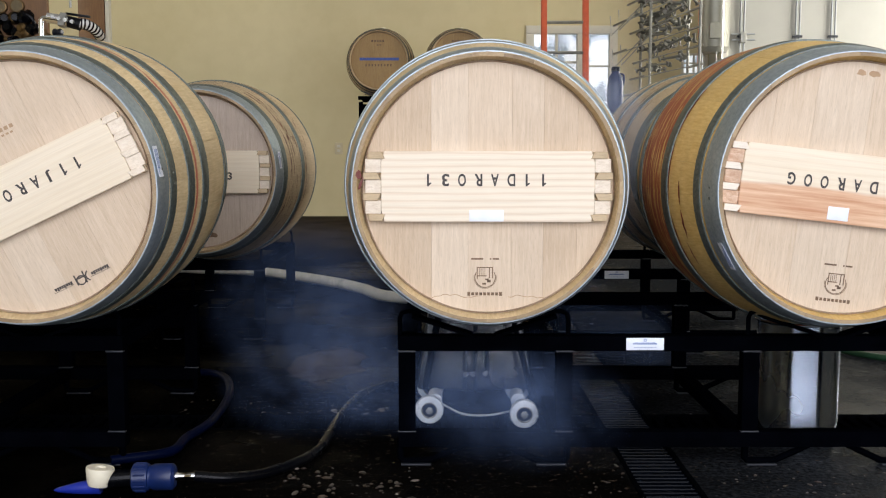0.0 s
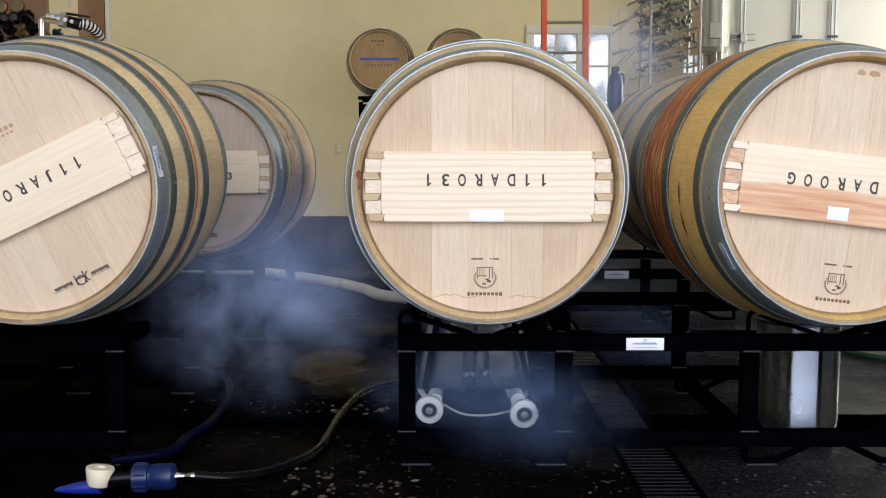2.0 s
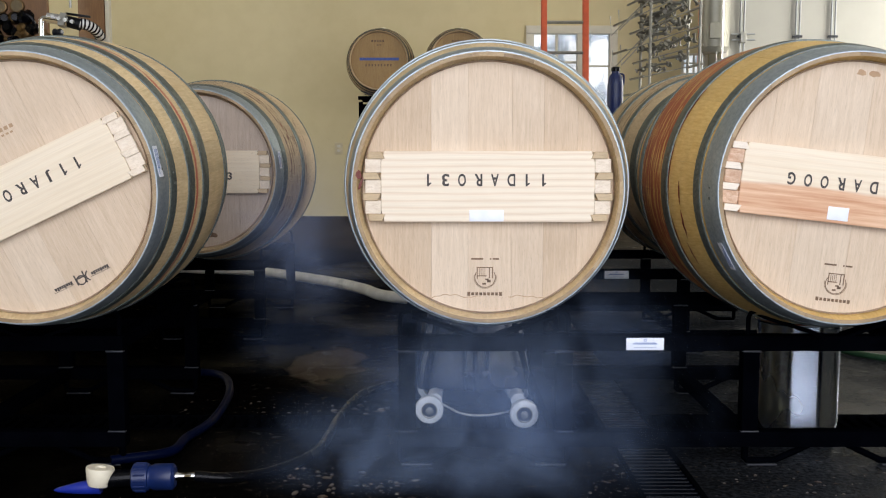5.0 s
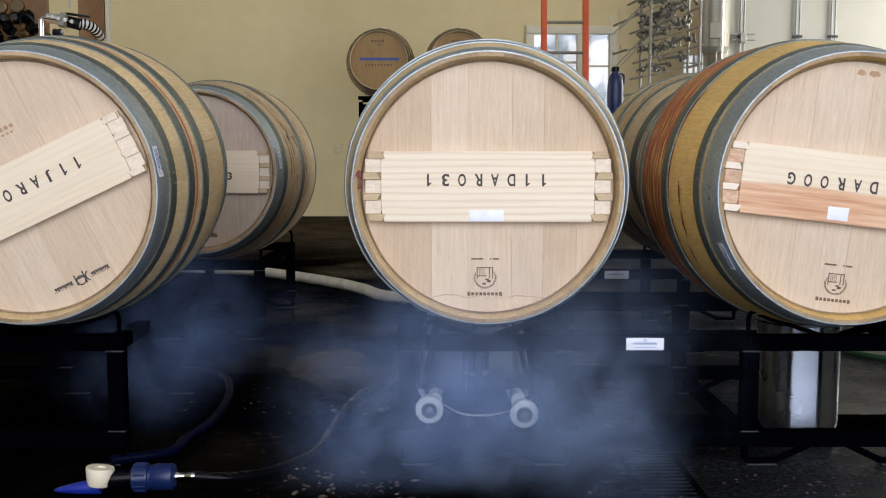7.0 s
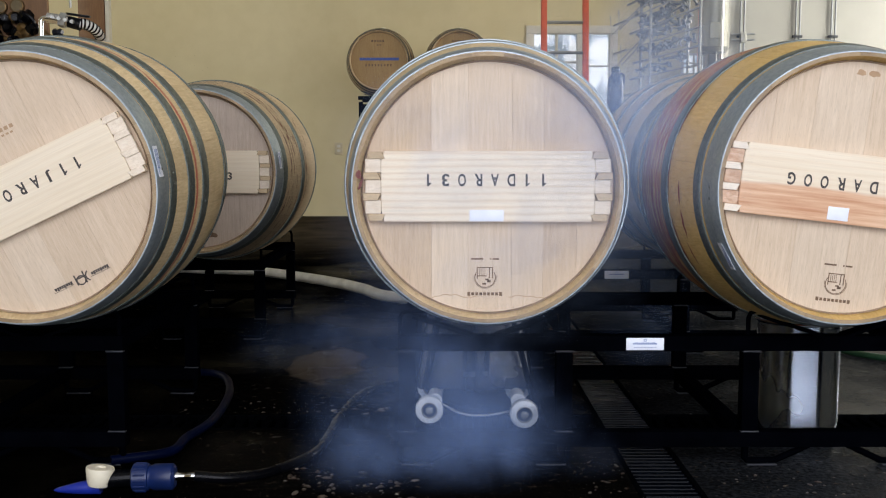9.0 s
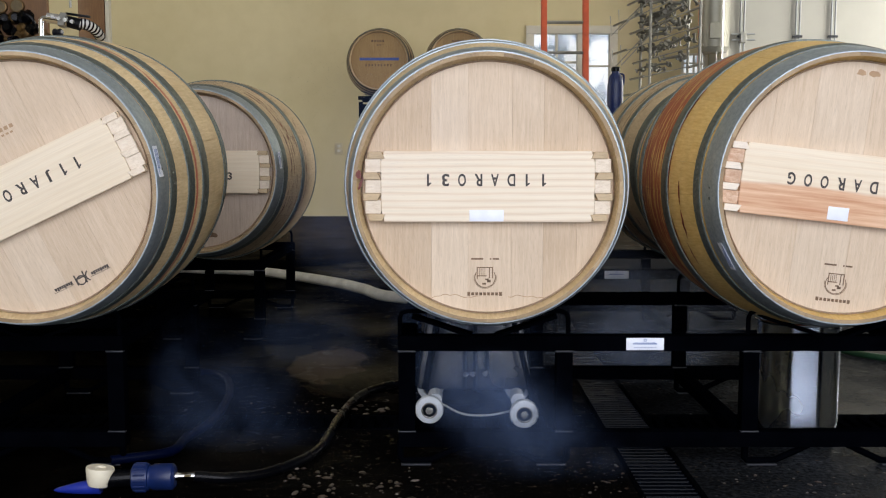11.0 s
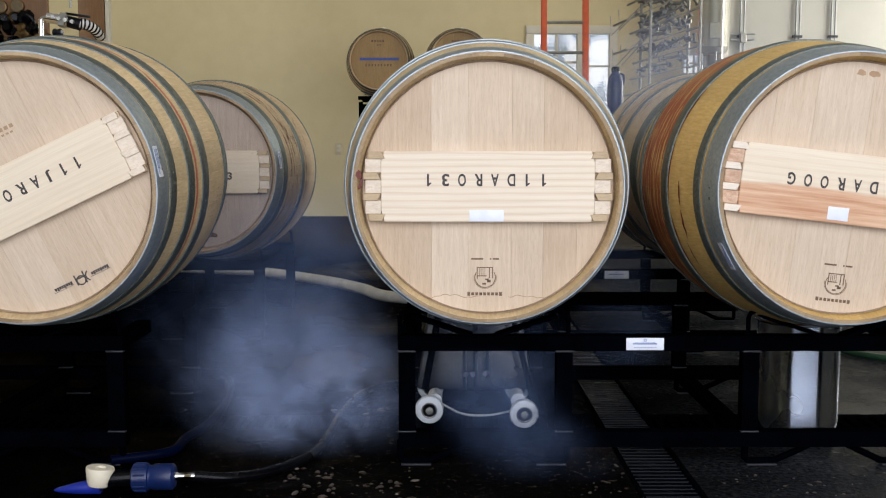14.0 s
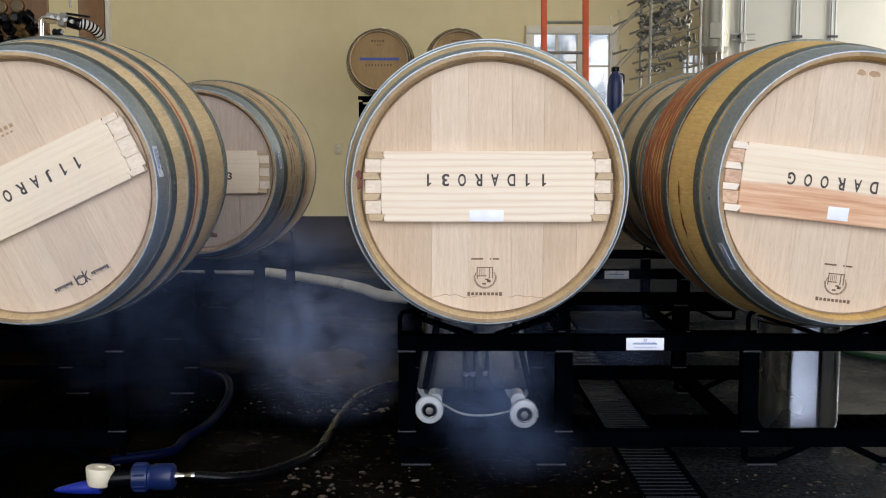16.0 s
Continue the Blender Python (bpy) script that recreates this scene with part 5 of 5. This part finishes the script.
# ---- bits on the wet floor ----
def bits_material():
    n = Nodes("crumbs_and_glints")
    tone = n.t.nodes.new("ShaderNodeNewGeometry").outputs["Random Per Island"]
    return n.finish(n.ramp(tone, (0.0, (0.010, 0.007, 0.004)), (0.6, (0.035, 0.022, 0.014)), (0.85, (0.05, 0.038, 0.028)), (1.0, (0.14, 0.12, 0.10))), 0.35)


BITS = bits_material()


def floor_bits():
    """Pale chips and wet crumbs scattered by the drain; those under the rack stand in for glints."""
    rng = random.Random(29)
    bm = bmesh.new()
    for x0, x1, y0, y1, n, big in ((-0.36, -0.06, 1.92, 2.34, 90, 0.008), (-0.10, 0.02, 2.02, 2.12, 10, 0.013), (-0.75, -0.10, 2.82, 2.98, 40, 0.005), (-0.32, -0.16, 2.80, 2.92, 14, 0.011),
                                  (0.62, 1.10, 1.95, 2.30, 70, 0.005), (0.30, 0.42, 2.00, 2.40, 24, 0.005)):
        for _ in range(n):
            r = big * rng.uniform(0.25, 1.0)
            cx, cy, turn = rng.uniform(x0, x1), rng.uniform(y0, y1), rng.uniform(0, 6.28)
            long = rng.uniform(1.0, 2.2)
            ring = []
            for k in range(6):
                a = 1.047 * k
                px, py = r * long * math.cos(a) * rng.uniform(0.7, 1.1), r * math.sin(a) * rng.uniform(0.7, 1.1)
                ring.append((cx + px * math.cos(turn) - py * math.sin(turn), cy + px * math.sin(turn) + py * math.cos(turn)))
            low = [bm.verts.new((x, y, 0.0002)) for x, y in ring]
            top = [bm.verts.new((cx + 0.6 * (x - cx), cy + 0.6 * (y - cy), 0.0006 + 0.35 * r)) for x, y in ring]
            bm.faces.new(top)
            for k in range(6):
                bm.faces.new((low[k], low[(k + 1) % 6], top[(k + 1) % 6], top[k]))
    bmesh.ops.recalc_face_normals(bm, faces=bm.faces[:])
    solid("floor_debris", bm, BITS, "small pale chips and painted glints on the wet floor", "debris", kind="stuff", smooth=False)


floor_bits()


# ---- steam ----
def steam_mesh(seed, sheets, width, height, deep):
    """Loose curved sheets one behind another, like a torn cloud."""
    rng = random.Random(seed)
    bm = bmesh.new()
    uv = bm.loops.layers.uv.new("UVMap")
    n = 10
    for s in range(sheets):
        y0 = deep * (s / max(1, sheets - 1) - 0.5)
        ox, oz = rng.uniform(-0.14, 0.14) * width, rng.uniform(-0.14, 0.14) * height
        k = rng.uniform(0.75, 1.05)
        grid = []
        for i in range(n + 1):
            row = []
            for j in range(n + 1):
                u, w = i / n, j / n
                x, z = (u - 0.5) * width * k + ox, (w - 0.5) * height * k + oz
                q = Vector((x * 2.5 + seed, s * 1.7, z * 2.5))
                y = y0 + 0.22 * deep * noise.noise(q) + 0.5 * deep * ((u - 0.5) ** 2 + (w - 0.5) ** 2)
                row.append(bm.verts.new((x, y, z)))
            grid.append(row)
        for i in range(n):
            for j in range(n):
                if ((i + 0.5) / n - 0.5) ** 2 + ((j + 0.5) / n - 0.5) ** 2 > 0.2:
                    continue
                f = bm.faces.new((grid[i][j], grid[i + 1][j], grid[i + 1][j + 1], grid[i][j + 1]))
                for loop, (a, b) in zip(f.loops, ((i, j), (i + 1, j), (i + 1, j + 1), (i, j + 1))):
                    loop[uv].uv = (a / n, b / n)
    loose = [v for v in bm.verts if not v.link_faces]
    bmesh.ops.delete(bm, geom=loose, context="VERTS")
    return bm


PUFFS = []


def puff(seed, width, height, material, rows, sheets=2, deep=0.16):
    ob = solid("steam_puff", steam_mesh(seed, sheets, width, height, deep), material, "thin white steam drifting over the wet floor", "steam", group="steam puffs", kind="stuff")
    PUFFS.append((ob, rows))
    return ob


# life of each puff: (seconds, x, y, z, turn), out of the drain, adrift, and up under the ceiling as it thins
puff(1, 0.8, 0.8, STEAM_THIN, [(0, -0.20, 2.5, 0.27, -28), (1.5, -0.31, 2.5, 0.45, -23), (3, -0.34, 2.5, 0.65, -17), (4.2, -0.35, 2.5, 0.90, -13), (5.8, -0.35, 2.5, 1.74, -8), (16, -0.35, 2.5, 2.34, 26)])
puff(2, 0.95, 0.9, STEAM, [(0, -0.13, 2.5, -0.64, -20), (0.3, -0.19, 2.5, 0.02, -19), (0.6, -0.27, 2.45, 0.17, -18), (1, -0.36, 2.45, 0.18, -16), (1.5, -0.38, 2.45, 0.24, -14), (2.2, -0.38, 2.5, 0.36, -12), (3.2, -0.44, 2.5, 0.66, -8), (4.6, -0.50, 2.5, 1.05, -3), (6.2, -0.55, 2.5, 1.9, 2), (16, -0.55, 2.5, 2.6, 37)])
puff(3, 0.75, 0.9, STEAM_MID, [(0, -0.17, 2.5, -0.64, -36), (1.8, -0.17, 2.5, -0.53, -28), (2.4, -0.22, 2.5, -0.01, -25), (3, -0.25, 2.5, 0.09, -22), (3.6, -0.31, 2.5, 0.17, -20), (4.2, -0.29, 2.5, 0.28, -17), (5.2, -0.31, 2.5, 0.62, -12), (6.2, -0.34, 2.5, 0.90, -8), (7.8, -0.34, 2.5, 1.78, 0), (16, -0.34, 2.5, 2.40, 37)])
puff(4, 0.85, 0.95, STEAM_THIN, [(0, -0.31, 2.5, -0.69, 5), (4.4, -0.31, 2.5, -0.57, 33), (5.4, -0.38, 2.5, 0.02, 39), (6.3, -0.53, 2.5, 0.17, 44), (6.8, -0.56, 2.5, 0.26, 48), (7.4, -0.61, 2.5, 0.52, 51), (8.6, -0.61, 2.5, 0.86, 59), (10.2, -0.61, 2.5, 1.81, 69), (16, -0.61, 2.5, 2.46, 105)])
puff(5, 0.8, 0.9, STEAM_LOW, [(0, -0.15, 2.2, -0.6, 0), (5, -0.15, 2.2, -0.5, 20), (6, -0.18, 2.2, 0.02, 24), (6.6, -0.20, 2.2, 0.13, 26), (7.2, -0.08, 2.2, 0.16, 28), (7.8, 0.02, 2.2, 0.22, 31), (8.4, -0.06, 2.2, 0.05, 33), (9, -0.10, 2.2, 0.08, 36), (9.8, -0.10, 2.2, 0.30, 40), (10.8, -0.12, 2.3, 0.9, 45), (12, -0.12, 2.4, 1.6, 50), (16, -0.12, 2.4, 2.4, 64)])
puff(6, 1.2, 1.0, STEAM_HIGH, [(0, 0.02, 2.02, -0.75, -13), (3.8, 0.02, 2.02, -0.62, 0), (4.5, 0.05, 2.02, 0.02, 4), (5.2, 0.06, 2.02, 0.18, 8), (6.3, 0.08, 2.02, 0.24, 12), (6.9, 0.09, 2.02, 0.26, 15), (7.4, 0.12, 2.02, 0.34, 17), (8, 0.13, 2.02, 0.56, 19), (8.6, 0.17, 2.02, 0.68, 22), (9.2, 0.25, 2.02, 0.8, 24), (10.2, 0.3, 2.02, 1.1, 28), (11.8, 0.3, 2.02, 1.9, 35), (16, 0.3, 2.02, 2.6, 52)])
puff(7, 0.6, 0.75, STEAM_HIGH, [(0, 0.36, 2.05, -0.75, -31), (4.6, 0.36, 2.05, -0.62, -15), (5.6, 0.36, 2.05, -0.15, -12), (6.3, 0.36, 2.05, 0.0, -9), (7, 0.36, 2.05, 0.20, -7), (7.8, 0.35, 2.05, 0.45, -4), (8.4, 0.38, 2.05, 0.67, -2), (9, 0.41, 2.05, 0.81, 0), (9.6, 0.41, 2.05, 0.95, 1), (10.4, 0.42, 2.05, 1.2, 4), (12, 0.42, 2.05, 1.9, 9), (16, 0.42, 2.05, 2.6, 23)])
puff(8, 0.95, 0.8, STEAM_THIN, [(0, -0.1, 2.15, -0.75, -29), (7.8, -0.1, 2.15, -0.62, 23), (8.5, -0.21, 2.15, 0.1, 27), (9, -0.08, 2.15, 0.14, 31), (9.6, -0.1, 2.15, 0.29, 35), (10.4, -0.11, 2.15, 0.55, 40), (11.3, -0.11, 2.15, 0.88, 46), (12.9, -0.11, 2.15, 1.9, 57), (16, -0.11, 2.15, 2.6, 78)])
puff(9, 1.3, 0.8, STEAM_FAINT, [(0, -0.36, 2.5, -0.61, 1), (10, -0.36, 2.5, -0.50, 63), (11, -0.47, 2.5, 0.01, 69), (11.5, -0.45, 2.4, 0.09, 73), (12.2, -0.45, 2.4, 0.14, 77), (13, -0.43, 2.5, 0.28, 82), (14, -0.49, 2.5, 0.53, 88), (15, -0.50, 2.5, 0.83, 94), (16, -0.50, 2.5, 1.29, 101)])
puff(10, 0.7, 0.8, STEAM_THIN, [(0, -0.18, 2.5, -0.62, 0), (10.6, -0.18, 2.5, -0.51, 42), (11.5, -0.20, 2.5, 0.06, 44), (12, -0.21, 2.5, 0.10, 45), (12.5, -0.23, 2.5, 0.14, 47), (13, -0.25, 2.5, 0.18, 49), (13.6, -0.30, 2.5, 0.34, 51), (14.4, -0.31, 2.5, 0.67, 54), (15.2, -0.32, 2.5, 0.94, 57), (16, -0.32, 2.5, 1.38, 60)])
puff(11, 0.95, 0.9, STEAM, [(0, -0.19, 2.5, -0.64, -24), (13.2, -0.19, 2.5, -0.53, 42), (13.6, -0.26, 2.45, 0.02, 44), (14, -0.35, 2.45, 0.14, 46), (14.5, -0.60, 2.4, 0.20, 48), (15, -0.72, 2.4, 0.46, 51), (15.5, -0.74, 2.5, 0.80, 53), (16, -0.74, 2.5, 1.2, 56)])
puff(12, 1, 0.9, STEAM_FAINT, [(0, -0.42, 2.05, -0.75, -3), (13.8, -0.42, 2.05, -0.62, 82), (14.2, -0.49, 2.05, -0.05, 87), (14.5, -0.61, 2.05, 0.25, 89), (15, -0.68, 2.05, 0.34, 92), (15.5, -0.65, 2.05, 0.43, 96), (16, -0.6, 2.05, 0.52, 99)])
puff(13, 0.8, 0.8, STEAM_MID, [(0, -0.20, 2.5, -0.57, 4), (13.9, -0.20, 2.5, -0.45, 44), (14.4, -0.24, 2.5, 0.10, 46), (15, -0.29, 2.5, 0.16, 48), (15.5, -0.32, 2.5, 0.24, 50), (16, -0.31, 2.5, 0.34, 52)])
puff(14, 0.78, 0.62, STEAM_LOW, [(0, 0.1, 2.62, 0.12, -9), (3, 0.13, 2.62, 0.13, 7), (5, 0.08, 2.62, 0.12, 18), (8, 0.11, 2.62, 0.13, 35), (11.5, 0.09, 2.62, 0.12, 55), (14, 0.13, 2.62, 0.12, 69), (16, 0.1, 2.62, 0.13, 81)])
puff(15, 0.55, 0.7, STEAM_THIN, [(0, 0.55, 3.3, 0.13, -14), (3, 0.6, 3.3, 0.2, -3), (6, 0.57, 3.3, 0.13, 7), (8.5, 0.62, 3.3, 0.31, 16), (11, 0.59, 3.3, 0.16, 26), (14, 0.57, 3.3, 0.24, 37), (16, 0.55, 3.3, 0.14, 44)])
puff(16, 0.9, 0.8, STEAM_FAINT, [(0, -0.42, 3.35, 0.02, -16), (2, -0.46, 3.35, 0.19, -9), (4.2, -0.39, 3.35, 0.08, -2), (6.5, -0.5, 3.35, 0.12, 5), (9, -0.42, 3.35, 0.04, 13), (12, -0.4, 3.35, 0.1, 23), (14, -0.48, 3.35, 0.19, 30), (16, -0.54, 3.35, 0.19, 37)])
puff(17, 0.55, 1.1, STEAM_PLUME, [(0, 0.47, 2.5, -0.75, -8), (7, 0.47, 2.5, -0.62, 13), (7.8, 0.47, 2.5, 0.22, 15), (8.4, 0.48, 2.5, 0.56, 17), (9, 0.51, 2.5, 0.81, 19), (9.6, 0.52, 2.5, 1, 20), (10.2, 0.52, 2.5, 1.24, 22), (11.8, 0.52, 2.5, 1.9, 27), (16, 0.52, 2.5, 2.6, 40)])
puff(20, 0.75, 0.42, STEAM_FAINT, [(0, 0.08, 2.26, 0.15, 0), (4, 0.11, 2.26, 0.16, 12), (8, 0.06, 2.26, 0.15, 24), (12, 0.10, 2.26, 0.16, 36), (16, 0.07, 2.26, 0.16, 48)])
puff(18, 0.75, 1.1, STEAM_GAP, [(0, 0.60, 3.2, 0.78, -10), (1, 0.62, 3.2, 0.84, -6), (2.2, 0.63, 3.2, 0.98, -2), (3.2, 0.64, 3.2, 1.25, 2), (4.4, 0.66, 3.2, 1.7, 6), (6, 0.68, 3.2, 2.2, 10), (16, 0.70, 3.2, 2.6, 40)])
puff(19, 0.75, 1.1, STEAM_GAP, [(0, 0.52, 3.2, -0.85, 10), (10, 0.52, 3.2, -0.72, 50), (10.8, 0.54, 3.2, 0.0, 53), (11.5, 0.57, 3.2, 0.40, 56), (12.4, 0.60, 3.2, 0.74, 59), (13.4, 0.61, 3.2, 0.84, 62), (14.2, 0.62, 3.2, 1.02, 65), (15, 0.64, 3.2, 1.45, 68), (16, 0.66, 3.2, 2.1, 72)])


def motions():
    for ob, rows in PUFFS:
        walk(ob, [(t, pose(x, y, z, 0, a, 0)) for t, x, y, z, a in rows])


motions()
